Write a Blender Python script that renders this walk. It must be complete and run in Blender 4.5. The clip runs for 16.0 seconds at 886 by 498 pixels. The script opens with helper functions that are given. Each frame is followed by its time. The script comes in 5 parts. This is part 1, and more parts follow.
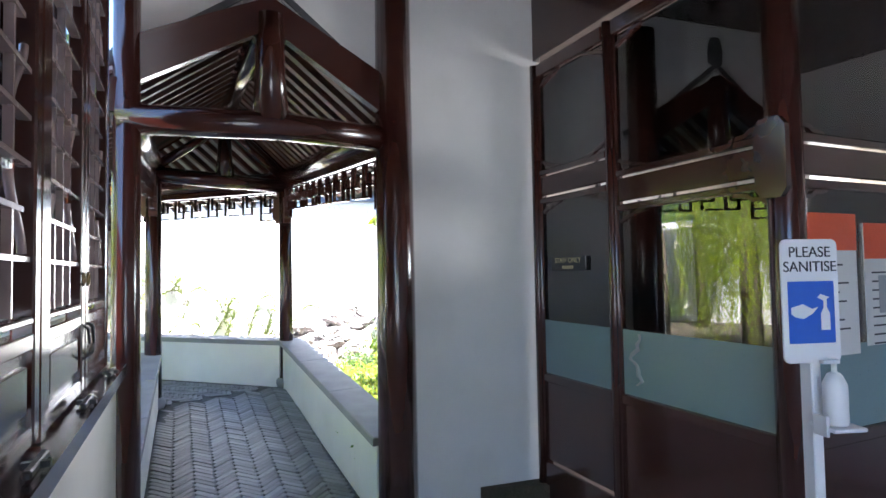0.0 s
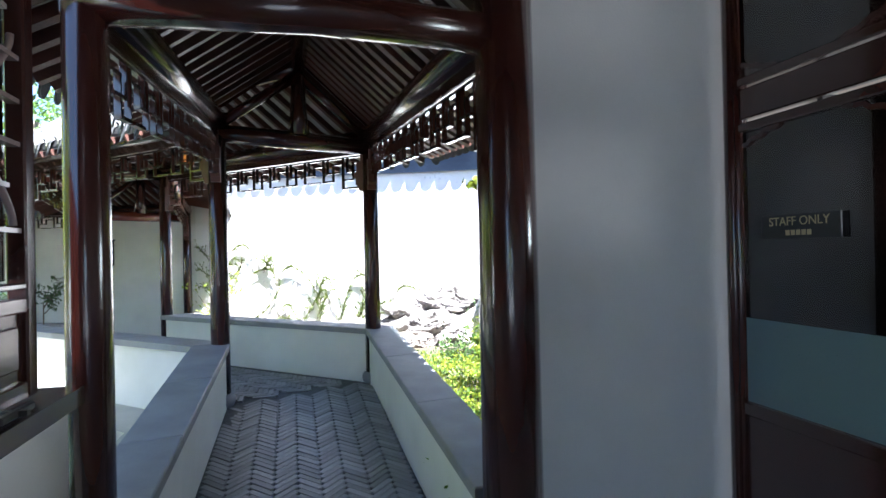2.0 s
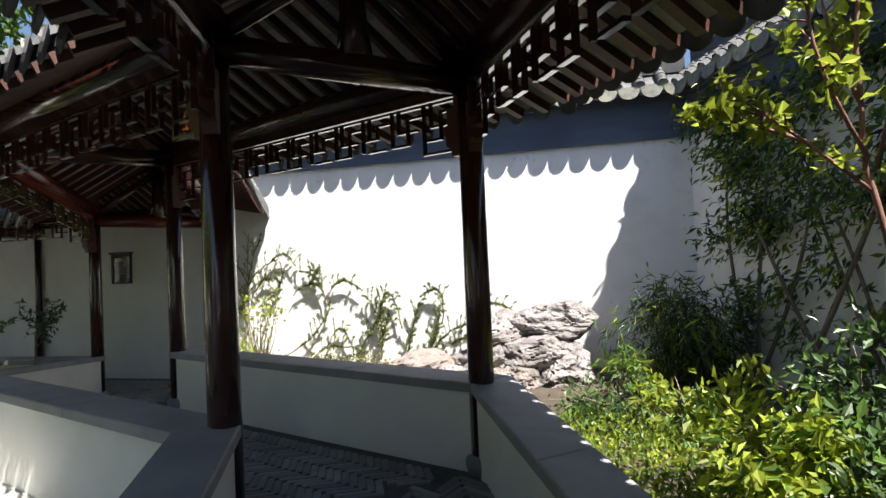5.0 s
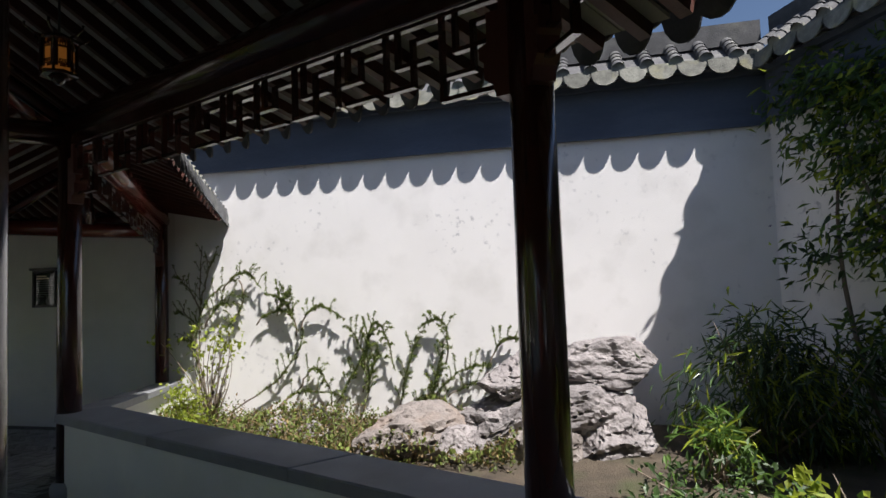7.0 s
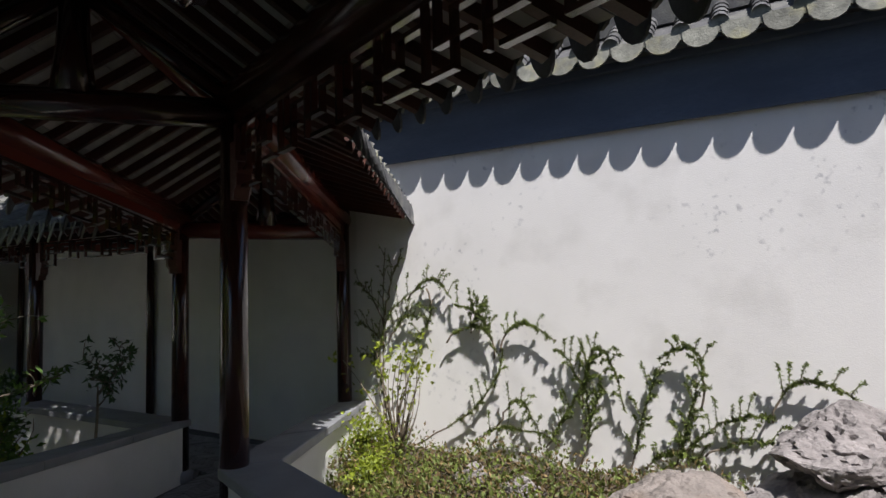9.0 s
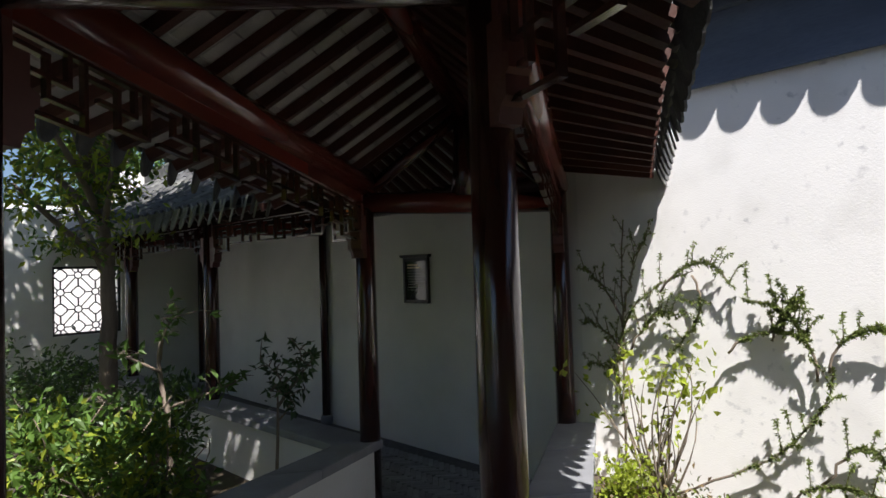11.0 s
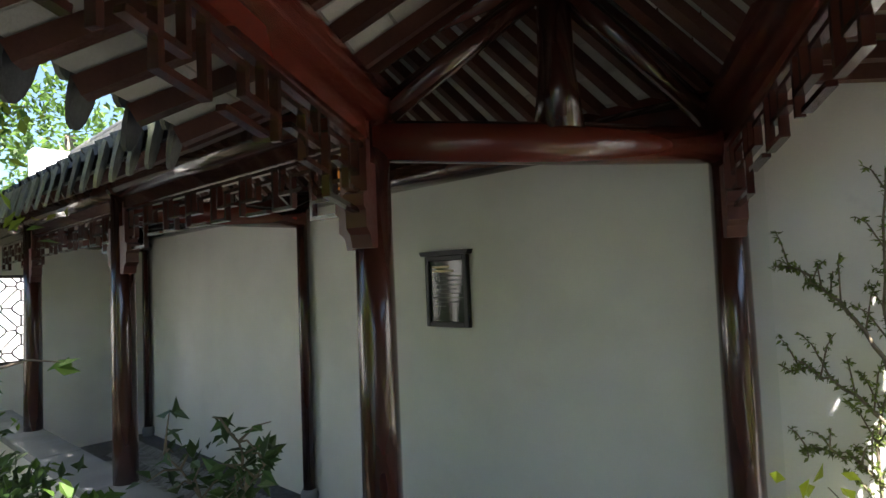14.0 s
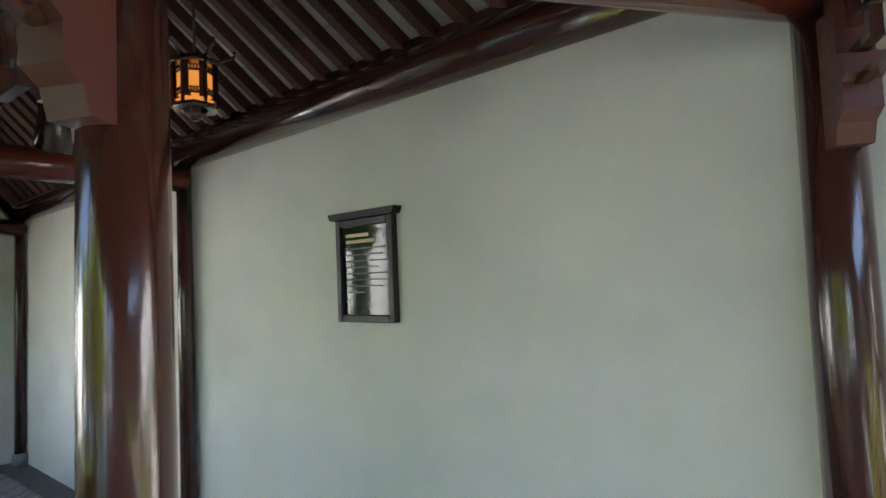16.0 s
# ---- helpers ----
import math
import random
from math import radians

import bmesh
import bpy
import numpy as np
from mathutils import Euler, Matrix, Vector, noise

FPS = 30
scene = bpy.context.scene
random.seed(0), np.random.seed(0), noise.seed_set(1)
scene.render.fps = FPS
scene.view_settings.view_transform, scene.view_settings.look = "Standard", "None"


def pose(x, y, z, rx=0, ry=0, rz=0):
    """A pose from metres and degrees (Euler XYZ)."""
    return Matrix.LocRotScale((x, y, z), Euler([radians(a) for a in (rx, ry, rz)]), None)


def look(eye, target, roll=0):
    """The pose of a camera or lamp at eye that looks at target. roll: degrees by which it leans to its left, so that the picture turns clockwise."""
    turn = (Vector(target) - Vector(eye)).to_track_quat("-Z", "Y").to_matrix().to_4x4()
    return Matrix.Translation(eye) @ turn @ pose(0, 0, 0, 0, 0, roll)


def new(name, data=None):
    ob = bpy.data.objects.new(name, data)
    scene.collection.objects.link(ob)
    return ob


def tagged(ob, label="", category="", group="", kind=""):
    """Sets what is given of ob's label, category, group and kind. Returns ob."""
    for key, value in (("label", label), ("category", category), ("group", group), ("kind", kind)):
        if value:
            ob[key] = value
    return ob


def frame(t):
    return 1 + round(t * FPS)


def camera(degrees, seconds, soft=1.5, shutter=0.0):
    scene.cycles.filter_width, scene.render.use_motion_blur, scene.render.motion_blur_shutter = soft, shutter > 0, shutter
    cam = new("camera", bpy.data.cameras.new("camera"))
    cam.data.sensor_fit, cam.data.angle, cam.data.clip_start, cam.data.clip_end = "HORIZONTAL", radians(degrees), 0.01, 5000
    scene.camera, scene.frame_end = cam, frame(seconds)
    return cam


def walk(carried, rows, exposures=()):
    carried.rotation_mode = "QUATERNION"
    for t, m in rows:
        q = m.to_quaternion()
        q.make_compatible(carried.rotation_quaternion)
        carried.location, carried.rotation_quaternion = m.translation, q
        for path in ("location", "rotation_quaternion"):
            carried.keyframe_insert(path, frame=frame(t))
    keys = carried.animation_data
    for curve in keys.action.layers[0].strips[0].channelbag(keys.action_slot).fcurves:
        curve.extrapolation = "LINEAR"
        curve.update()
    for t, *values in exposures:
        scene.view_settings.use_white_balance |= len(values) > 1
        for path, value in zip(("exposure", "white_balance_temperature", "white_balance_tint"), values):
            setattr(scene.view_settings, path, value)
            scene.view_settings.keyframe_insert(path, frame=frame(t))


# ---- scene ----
cam = camera(75.97, 16.0)
PATH = [
    (0, (-0.085, 0.361, 1.435), (-0.046, 2.359, 1.514), -1.0),
    (0.5, (-0.101, 0.642, 1.409), (-0.214, 2.638, 1.455), -0.9),
    (1, (-0.066, 1.008, 1.401), (-0.296, 2.995, 1.426), -0.9),
    (1.5, (-0.119, 1.354, 1.382), (-0.387, 3.335, 1.396), -1.1),
    (2, (-0.222, 1.729, 1.397), (-0.538, 3.704, 1.409), -1.2),
    (2.5, (-0.353, 2.155, 1.401), (-0.704, 4.123, 1.429), -1.4),
    (3, (-0.576, 2.556, 1.405), (-0.962, 4.518, 1.440), -2.0),
    (3.5, (-0.795, 2.919, 1.437), (-1.230, 4.871, 1.474), -2.1),
    (4, (-0.927, 3.304, 1.410), (-1.408, 5.245, 1.451), -2.2),
    (4.2, (-0.989, 3.430, 1.394), (-1.480, 5.368, 1.437), -2.2),
    (6.3, (-1.694, 5.231, 1.366), (-2.144, 7.177, 1.462), -2.9),
    (6.5, (-1.719, 5.374, 1.380), (-2.173, 7.319, 1.485), -2.0),
    (7, (-1.882, 5.754, 1.418), (-2.326, 7.701, 1.535), -2.0),
    (7.5, (-2.070, 6.031, 1.444), (-2.525, 7.976, 1.560), -2.1),
    (8, (-2.345, 6.330, 1.550), (-2.891, 8.252, 1.649), -2.2),
    (8.5, (-2.548, 6.684, 1.529), (-3.309, 8.531, 1.635), -1.8),
    (9, (-2.797, 6.937, 1.582), (-3.784, 8.673, 1.701), -1.4),
    (9.5, (-3.137, 7.167, 1.648), (-4.315, 8.779, 1.762), -1.3),
    (10, (-3.529, 7.371, 1.632), (-4.814, 8.901, 1.721), -1.2),
    (10.2, (-3.673, 7.464, 1.633), (-5.012, 8.948, 1.703), -1.1),
    (12.3, (-5.310, 8.075, 1.635), (-6.702, 9.510, 1.704), -2.1),
    (12.5, (-5.429, 8.176, 1.627), (-6.811, 9.621, 1.697), -2.0),
    (13, (-5.668, 8.522, 1.601), (-7.031, 9.983, 1.691), -2.2),
    (13.5, (-5.940, 8.821, 1.606), (-7.302, 10.283, 1.700), -2.3),
    (14, (-6.143, 9.085, 1.616), (-7.498, 10.553, 1.714), -2.4),
    (14.5, (-6.273, 9.307, 1.591), (-7.608, 10.793, 1.702), -2.5),
    (15, (-6.450, 9.549, 1.553), (-7.767, 11.051, 1.666), -2.4),
    (15.5, (-6.621, 9.842, 1.539), (-7.912, 11.367, 1.631), -2.9),
    (16, (-6.810, 10.157, 1.454), (-8.081, 11.697, 1.562), -2.4),
]
EXPOSURES = [(0.0, 4.15, 5750, 13), (0.5, 3.85, 5700, 13), (1.0, 3.7, 5650, 13), (2.0, 3.35, 5500, 10), (3.0, 2.85, 5800, 10), (4.2, 2.1, 6300, 10), (6.3, 0.97, 6000, 14),
             (8.0, 0.66, 6050, 14), (10.2, 0.42, 5900, 14), (12.3, 2.45, 6250, 11), (13.5, 2.55, 6150, 11), (14.5, 2.95, 6150, 10), (16.0, 3.8, 5850, 11)]
walk(cam, [(t, look(eye, target, roll)) for t, eye, target, roll in PATH], EXPOSURES)

# ---- world and sun ----
SUN = Vector((0.50, -0.34, 1.0)).normalized()
world = bpy.data.worlds.new("sky")
world.use_nodes = True
scene.world = world
sky = world.node_tree.nodes.new("ShaderNodeTexSky")
sky.sky_type, sky.sun_disc = "NISHITA", False
sky.sun_elevation = math.asin(SUN.z)
sky.sun_rotation = math.atan2(SUN.x, SUN.y)
background = world.node_tree.nodes["Background"]
background.inputs["Strength"].default_value = 0.05
world.node_tree.links.new(sky.outputs[0], background.inputs["Color"])
sun = new("sun", bpy.data.lights.new("sun", "SUN"))
sun.data.energy, sun.data.angle, sun.data.color = 5.0, radians(0.53), (1.0, 0.935, 0.83)
sun.matrix_world = look(SUN * 30, (0, 0, 0))


# ---- materials ----
def mat(name, color, rough=0.6, spread=0.15, scale=6.0, fine=60.0, bump=0.15, metal=0.0, dirt=None, dirt_scale=1.2,
        dirt_amount=0.5, coat=0.0, stretch=(1, 1, 1), per_piece=0.0, depth=0.01, translucent=0.0, rvar=0.08, specks=None):
    """Two-scale varied surface: grain, blotches, fine relief, optional stains, tint from piece to piece."""
    m = bpy.data.materials.new(name)
    m.use_nodes = True
    n, link = m.node_tree.nodes, m.node_tree.links.new
    b = n["Principled BSDF"]
    co = n.new("ShaderNodeTexCoord")
    mp = n.new("ShaderNodeMapping")
    mp.inputs["Scale"].default_value = stretch
    link(co.outputs["Object"], mp.inputs["Vector"])

    def noise_tex(s, detail=4):
        t = n.new("ShaderNodeTexNoise")
        t.inputs["Scale"].default_value, t.inputs["Detail"].default_value = s, detail
        link(mp.outputs[0], t.inputs["Vector"])
        return t.outputs["Fac"]

    def remap(fac, lo, hi, a=0.0, c=1.0):
        r = n.new("ShaderNodeMapRange")
        for key, v in zip(("From Min", "From Max", "To Min", "To Max"), (lo, hi, a, c)):
            r.inputs[key].default_value = v
        link(fac, r.inputs["Value"])
        return r.outputs[0]

    def mix(fac, a, c):
        x = n.new("ShaderNodeMix")
        x.data_type = "RGBA"
        link(fac, x.inputs["Factor"])
        for sock, v in ((x.inputs[6], a), (x.inputs[7], c)):
            if isinstance(v, (tuple, list)):
                sock.default_value = (*v[:3], 1)
            else:
                link(v, sock)
        return x.outputs[2]

    lo = tuple(max(0, c * (1 - spread)) for c in color)
    hi = tuple(min(1, c * (1 + spread)) for c in color)
    col = mix(remap(noise_tex(scale), 0.3, 0.7), lo, hi)
    grain = noise_tex(fine, 6)
    col = mix(remap(grain, 0.25, 0.75, 0, 0.5), col, tuple(c * (1 - 0.8 * spread) for c in color))
    if dirt:
        col = mix(remap(noise_tex(dirt_scale, 7), 0.52, 0.72, 0, dirt_amount), col, dirt)
    if specks:
        patch = remap(noise_tex(1.1, 3), 0.46, 0.62)
        spot = remap(noise_tex(14.0, 5), 0.60, 0.72, 0, 0.55)
        both = n.new("ShaderNodeMath")
        both.operation = "MULTIPLY"
        link(patch, both.inputs[0])
        link(spot, both.inputs[1])
        col = mix(both.outputs[0], col, specks)
    if per_piece:
        info = n.new("ShaderNodeObjectInfo")
        geo = n.new("ShaderNodeNewGeometry")
        add = n.new("ShaderNodeMath")
        add.operation = "ADD"
        link(info.outputs["Random"], add.inputs[0])
        link(geo.outputs["Random Per Island"], add.inputs[1])
        frac = n.new("ShaderNodeMath")
        frac.operation = "FRACT"
        link(add.outputs[0], frac.inputs[0])
        hsv = n.new("ShaderNodeHueSaturation")
        link(remap(frac.outputs[0], 0, 1, 1 - per_piece, 1 + per_piece), hsv.inputs["Value"])
        link(col, hsv.inputs["Color"])
        col = hsv.outputs[0]
    link(col, b.inputs["Base Color"])
    link(remap(grain, 0.3, 0.7, max(0.02, rough - rvar), min(1, rough + rvar)), b.inputs["Roughness"])
    b.inputs["Metallic"].default_value = metal
    b.inputs["Coat Weight"].default_value = coat
    b.inputs["Coat Roughness"].default_value = 0.12
    if bump:
        bp = n.new("ShaderNodeBump")
        bp.inputs["Strength"].default_value, bp.inputs["Distance"].default_value = bump, depth
        link(grain, bp.inputs["Height"])
        link(bp.outputs[0], b.inputs["Normal"])
    if translucent:
        tr = n.new("ShaderNodeBsdfTranslucent")
        link(col, tr.inputs["Color"])
        ms = n.new("ShaderNodeMixShader")
        ms.inputs[0].default_value = translucent
        link(b.outputs[0], ms.inputs[1])
        link(tr.outputs[0], ms.inputs[2])
        link(ms.outputs[0], n["Material Output"].inputs["Surface"])
    return m


def glass(name, tint=(0.9, 0.95, 0.93), rough=0.0, clear=0.9):
    m = bpy.data.materials.new(name)
    m.use_nodes = True
    n, link = m.node_tree.nodes, m.node_tree.links.new
    tr = n.new("ShaderNodeBsdfTransparent")
    tr.inputs["Color"].default_value = (*tint, 1)
    gl = n.new("ShaderNodeBsdfGlossy")
    gl.inputs["Roughness"].default_value = rough
    fr = n.new("ShaderNodeFresnel")
    fr.inputs["IOR"].default_value = 2.3
    ms = n.new("ShaderNodeMixShader")
    link(fr.outputs[0], ms.inputs[0])
    link(tr.outputs[0], ms.inputs[1])
    link(gl.outputs[0], ms.inputs[2])
    link(ms.outputs[0], n["Material Output"].inputs["Surface"])
    return m


LACQUER = mat("dark_brown_lacquer", (0.056, 0.018, 0.0125), 0.2, 0.12, 1.5, 14, 0.0, coat=0.8, rvar=0.02)
RED = mat("red_brown_lacquer", (0.13, 0.026, 0.016), 0.24, 0.1, 1.8, 16, 0.0, coat=0.6, rvar=0.02)
# dark lattice lacquer made pale: the bright glints on the bars are painted in
LATTICE = mat("lattice_lacquer_painted_glint", (0.36, 0.27, 0.25), 0.2, 0.2, 6.0, 60, 0.0, coat=0.4)
BRACKET = mat("matt_red_brown_carving", (0.085, 0.024, 0.017), 0.42, 0.15, 4.0, 40, 0.0)
RAFTER = mat("dark_rafter_wood", (0.075, 0.026, 0.018), 0.5, 0.4, 4.0, 70, 0.12, per_piece=0.3)
PLASTER = mat("white_lime_plaster", (0.78, 0.77, 0.74), 0.85, 0.05, 2.5, 120, 0.12, dirt=(0.66, 0.65, 0.61), dirt_scale=1.7, dirt_amount=0.55)
WALLP = mat("weathered_white_garden_plaster", (0.85, 0.83, 0.81), 0.88, 0.04, 1.6, 90, 0.15, dirt=(0.60, 0.58, 0.55), dirt_scale=2.4, dirt_amount=0.35, specks=(0.30, 0.30, 0.33))
BAND = mat("grey_blue_plaster_band", (0.085, 0.105, 0.15), 0.75, 0.25, 2.0, 40, 0.2, dirt=(0.13, 0.155, 0.20), dirt_scale=1.0, dirt_amount=0.5, stretch=(0.5, 0.5, 2.0))
STONE = mat("grey_cap_stone", (0.27, 0.275, 0.29), 0.62, 0.16, 4.0, 150, 0.15, dirt=(0.17, 0.17, 0.175), dirt_scale=1.5, dirt_amount=0.6, per_piece=0.12)
BRICK = mat("grey_paving_brick", (0.23, 0.23, 0.235), 0.42, 0.25, 8.0, 120, 0.3, dirt=(0.11, 0.11, 0.11), dirt_scale=2.0, dirt_amount=0.6, per_piece=0.3)
MORTAR = mat("dark_floor_joint", (0.10, 0.10, 0.10), 0.9, 0.3, 20, 140, 0.3)
SHEATH = mat("pale_grey_roof_brick", (0.42, 0.40, 0.38), 0.85, 0.2, 6.0, 90, 0.2, per_piece=0.18, dirt=(0.26, 0.25, 0.235), dirt_amount=0.5)
TILE = mat("dark_grey_roof_tile", (0.085, 0.085, 0.088), 0.75, 0.35, 8.0, 70, 0.35, per_piece=0.3, dirt=(0.17, 0.17, 0.14), dirt_scale=4.0, dirt_amount=0.6)
LICHEN = mat("lichened_drip_tile", (0.20, 0.20, 0.17), 0.85, 0.4, 14.0, 60, 0.5, per_piece=0.3, dirt=(0.33, 0.31, 0.16), dirt_scale=6.0, dirt_amount=0.6)
ROCK = mat("pitted_limestone", (0.27, 0.245, 0.238), 0.85, 0.35, 5.0, 30, 0.9, dirt=(0.11, 0.10, 0.095), dirt_scale=3.0, dirt_amount=0.7, depth=0.03)
ROCKB = mat("ochre_stained_limestone", (0.235, 0.205, 0.185), 0.88, 0.25, 5.0, 30, 0.9, dirt=(0.27, 0.15, 0.07), dirt_scale=1.6, dirt_amount=0.5, depth=0.03)
SOIL = mat("leafy_garden_soil", (0.085, 0.066, 0.045), 0.95, 0.4, 6.0, 50, 0.8, dirt=(0.06, 0.075, 0.025), dirt_scale=2.0, dirt_amount=0.7, depth=0.03)
PAVE = mat("pale_ledge_stone", (0.42, 0.40, 0.36), 0.7, 0.15, 3.0, 80, 0.2, dirt=(0.28, 0.26, 0.23), dirt_amount=0.5)
WATER = mat("dark_pond_water", (0.02, 0.03, 0.025), 0.04, 0.2, 2.0, 6.0, 0.12, depth=0.02)
BARK = mat("grey_brown_bark", (0.19, 0.15, 0.115), 0.9, 0.3, 8.0, 50, 0.7, stretch=(1, 1, 0.3), depth=0.02)
REDBARK = mat("red_brown_sapling_bark", (0.21, 0.10, 0.075), 0.7, 0.4, 8.0, 60, 0.4, stretch=(1, 1, 0.4))
TWIG = mat("pale_vine_twig", (0.20, 0.16, 0.12), 0.9, 0.3, 20.0, 90, 0.4)
LEAF = mat("mid_green_leaf", (0.10, 0.18, 0.03), 0.5, 0.3, 3.0, 40, 0.1, per_piece=0.4, translucent=0.4)
LEAFY = mat("yellow_green_leaf", (0.30, 0.36, 0.035), 0.5, 0.3, 3.0, 40, 0.1, per_piece=0.4, translucent=0.5)
LEAFD = mat("dark_green_leaf", (0.05, 0.092, 0.026), 0.42, 0.3, 3.0, 40, 0.1, per_piece=0.45, translucent=0.22)
LEAFV = mat("small_vine_leaf", (0.15, 0.19, 0.04), 0.6, 0.35, 4.0, 60, 0.1, per_piece=0.45, translucent=0.25)
LEAFR = mat("bronze_groundcover_leaf", (0.17, 0.12, 0.05), 0.6, 0.5, 5.0, 60, 0.1, per_piece=0.5, translucent=0.2)
WISTERIA = mat("faded_lilac_blossom", (0.27, 0.22, 0.34), 0.7, 0.3, 8.0, 60, 0.1, per_piece=0.3, translucent=0.3)
FORECOURT = mat("grey_forecourt_paving", (0.13, 0.135, 0.145), 0.7, 0.2, 3.0, 80, 0.2, dirt=(0.09, 0.09, 0.09), dirt_amount=0.5)
BLACK = mat("black_paint", (0.018, 0.018, 0.018), 0.4, 0.2, 4, 60, 0.05)
WHITE = mat("white_plastic", (0.80, 0.80, 0.80), 0.35, 0.03, 4, 60, 0.03)
BLUE = mat("blue_print", (0.04, 0.13, 0.55), 0.4, 0.05, 4, 60, 0.0)
ORANGE = mat("orange_red_print", (0.75, 0.12, 0.05), 0.45, 0.05, 4, 60, 0.0)
INK = mat("dark_ink", (0.03, 0.03, 0.035), 0.5, 0.1, 4, 60, 0.0)
GREYINK = mat("grey_ink", (0.35, 0.36, 0.37), 0.5, 0.1, 4, 60, 0.0)
SIGNINK = mat("faded_green_ink", (0.10, 0.13, 0.10), 0.4, 0.1, 4, 60, 0.0)
PAPER = mat("printed_paper", (0.72, 0.71, 0.68), 0.6, 0.04, 4, 60, 0.02)
GOLD = mat("pale_gold_lettering", (0.55, 0.47, 0.28), 0.4, 0.1, 6, 60, 0.0, metal=0.3)
FROST = mat("frosted_film", (0.20, 0.29, 0.30), 0.35, 0.06, 2, 80, 0.02)
DARKPANEL = mat("dark_board", (0.03, 0.032, 0.036), 0.5, 0.2, 4, 60, 0.03)
BRASS = mat("aged_brass", (0.28, 0.20, 0.09), 0.4, 0.3, 10, 60, 0.1, metal=0.9)
SIGNGREEN = mat("dark_green_sign_face", (0.018, 0.035, 0.02), 0.06, 0.2, 3, 60, 0.0, coat=0.15, rvar=0.02)
ROOMWALL = mat("warm_interior_plaster", (0.62, 0.57, 0.50), 0.85, 0.05, 2.5, 100, 0.06)
METAL = mat("grey_painted_metal", (0.42, 0.42, 0.40), 0.4, 0.1, 6, 60, 0.05, metal=0.6)
GLASS = glass("window_glass")
PANE = glass("lattice_pane_glass", (0.75, 0.80, 0.80))
AMBER = bpy.data.materials.new("lit_lantern_glass")
AMBER.use_nodes = True
AMBER.node_tree.nodes["Principled BSDF"].inputs["Base Color"].default_value = (0.5, 0.16, 0.03, 1)
AMBER.node_tree.nodes["Principled BSDF"].inputs["Emission Color"].default_value = (1.0, 0.36, 0.05, 1)
AMBER.node_tree.nodes["Principled BSDF"].inputs["Emission Strength"].default_value = 0.05


# ---- building blocks ----
def V(*a):
    return Vector(a[0] if len(a) == 1 else a)


def thing(name, loc, label="", category="", group="", kind=""):
    e = new(name)
    e.empty_display_size = 0.1
    e.location = loc
    return tagged(e, label, category, group, kind)


def mesh_of(bm, name, material):
    bmesh.ops.recalc_face_normals(bm, faces=bm.faces)
    me = bpy.data.meshes.new(name)
    bm.to_mesh(me)
    bm.free()
    me.materials.append(material)
    return me


def part(name, bm, material, parent=None, label="", category="", kind="", group=""):
    """One mesh object, in world places, under a thing or under a part."""
    me = bm if isinstance(bm, bpy.types.Mesh) else mesh_of(bm, name, material)
    ob = new(name, me)
    if parent:
        ob.parent = parent
        if parent.type == "EMPTY":
            ob.matrix_parent_inverse = Matrix.Translation(parent.location).inverted()
    return tagged(ob, label, category, group, kind)


def quick(name, verts, faces, material, smooth=False):
    me = bpy.data.meshes.new(name)
    me.from_pydata([tuple(v) for v in verts], [], [tuple(int(i) for i in f) for f in faces])
    me.materials.append(material)
    if smooth:
        me.polygons.foreach_set("use_smooth", [True] * len(me.polygons))
    return me


def B():
    return bmesh.new()


def frame_of(p0, p1, up=(0, 0, 1)):
    d = (V(p1) - V(p0)).normalized()
    u = V(up)
    side = d.cross(u)
    if side.length < 1e-4:
        side = d.cross(V(1, 0, 0))
    side.normalize()
    return d, side, side.cross(d)


def bar(bm, p0, p1, w, h, up=(0, 0, 1), bevel=0.0):
    """A straight bar from p0 to p1, w across and h along up."""
    d, s, u = frame_of(p0, p1, up)
    vs = []
    for p in (V(p0), V(p1)):
        for a, b in ((-1, -1), (1, -1), (1, 1), (-1, 1)):
            vs.append(bm.verts.new(p + s * (a * w / 2) + u * (b * h / 2)))
    fs = [bm.faces.new([vs[i] for i in f]) for f in ((3, 2, 1, 0), (4, 5, 6, 7), (0, 1, 5, 4), (1, 2, 6, 5), (2, 3, 7, 6), (3, 0, 4, 7))]
    if bevel:
        es = list({e for f in fs for e in f.edges})
        bmesh.ops.bevel(bm, geom=es, offset=bevel, segments=1, affect="EDGES")
    return vs


def box(bm, lo, hi, bevel=0.0):
    lo, hi = V(lo), V(hi)
    c = (lo + hi) / 2
    return bar(bm, (c.x, lo.y, c.z), (c.x, hi.y, c.z), hi.x - lo.x, hi.z - lo.z, bevel=bevel)


def tube(bm, points, radii, n=12, caps=True):
    """A round bar through points."""
    pts = [V(p) for p in points]
    rings = []
    ref = V(0, 0, 1)
    for i, p in enumerate(pts):
        d = (pts[min(i + 1, len(pts) - 1)] - pts[max(i - 1, 0)]).normalized()
        if abs(d.dot(ref)) > 0.95:
            ref = V(1, 0, 0)
        s = d.cross(ref).normalized()
        u = s.cross(d)
        r = radii[i] if isinstance(radii, (list, tuple)) else radii
        rings.append([bm.verts.new(p + (s * math.cos(a) + u * math.sin(a)) * r) for a in (2 * math.pi * k / n for k in range(n))])
    for a, b in zip(rings, rings[1:]):
        for k in range(n):
            f = bm.faces.new((a[k], a[(k + 1) % n], b[(k + 1) % n], b[k]))
            f.smooth = True
    if caps:
        bm.faces.new(rings[0][::-1])
        bm.faces.new(rings[-1])
    return rings


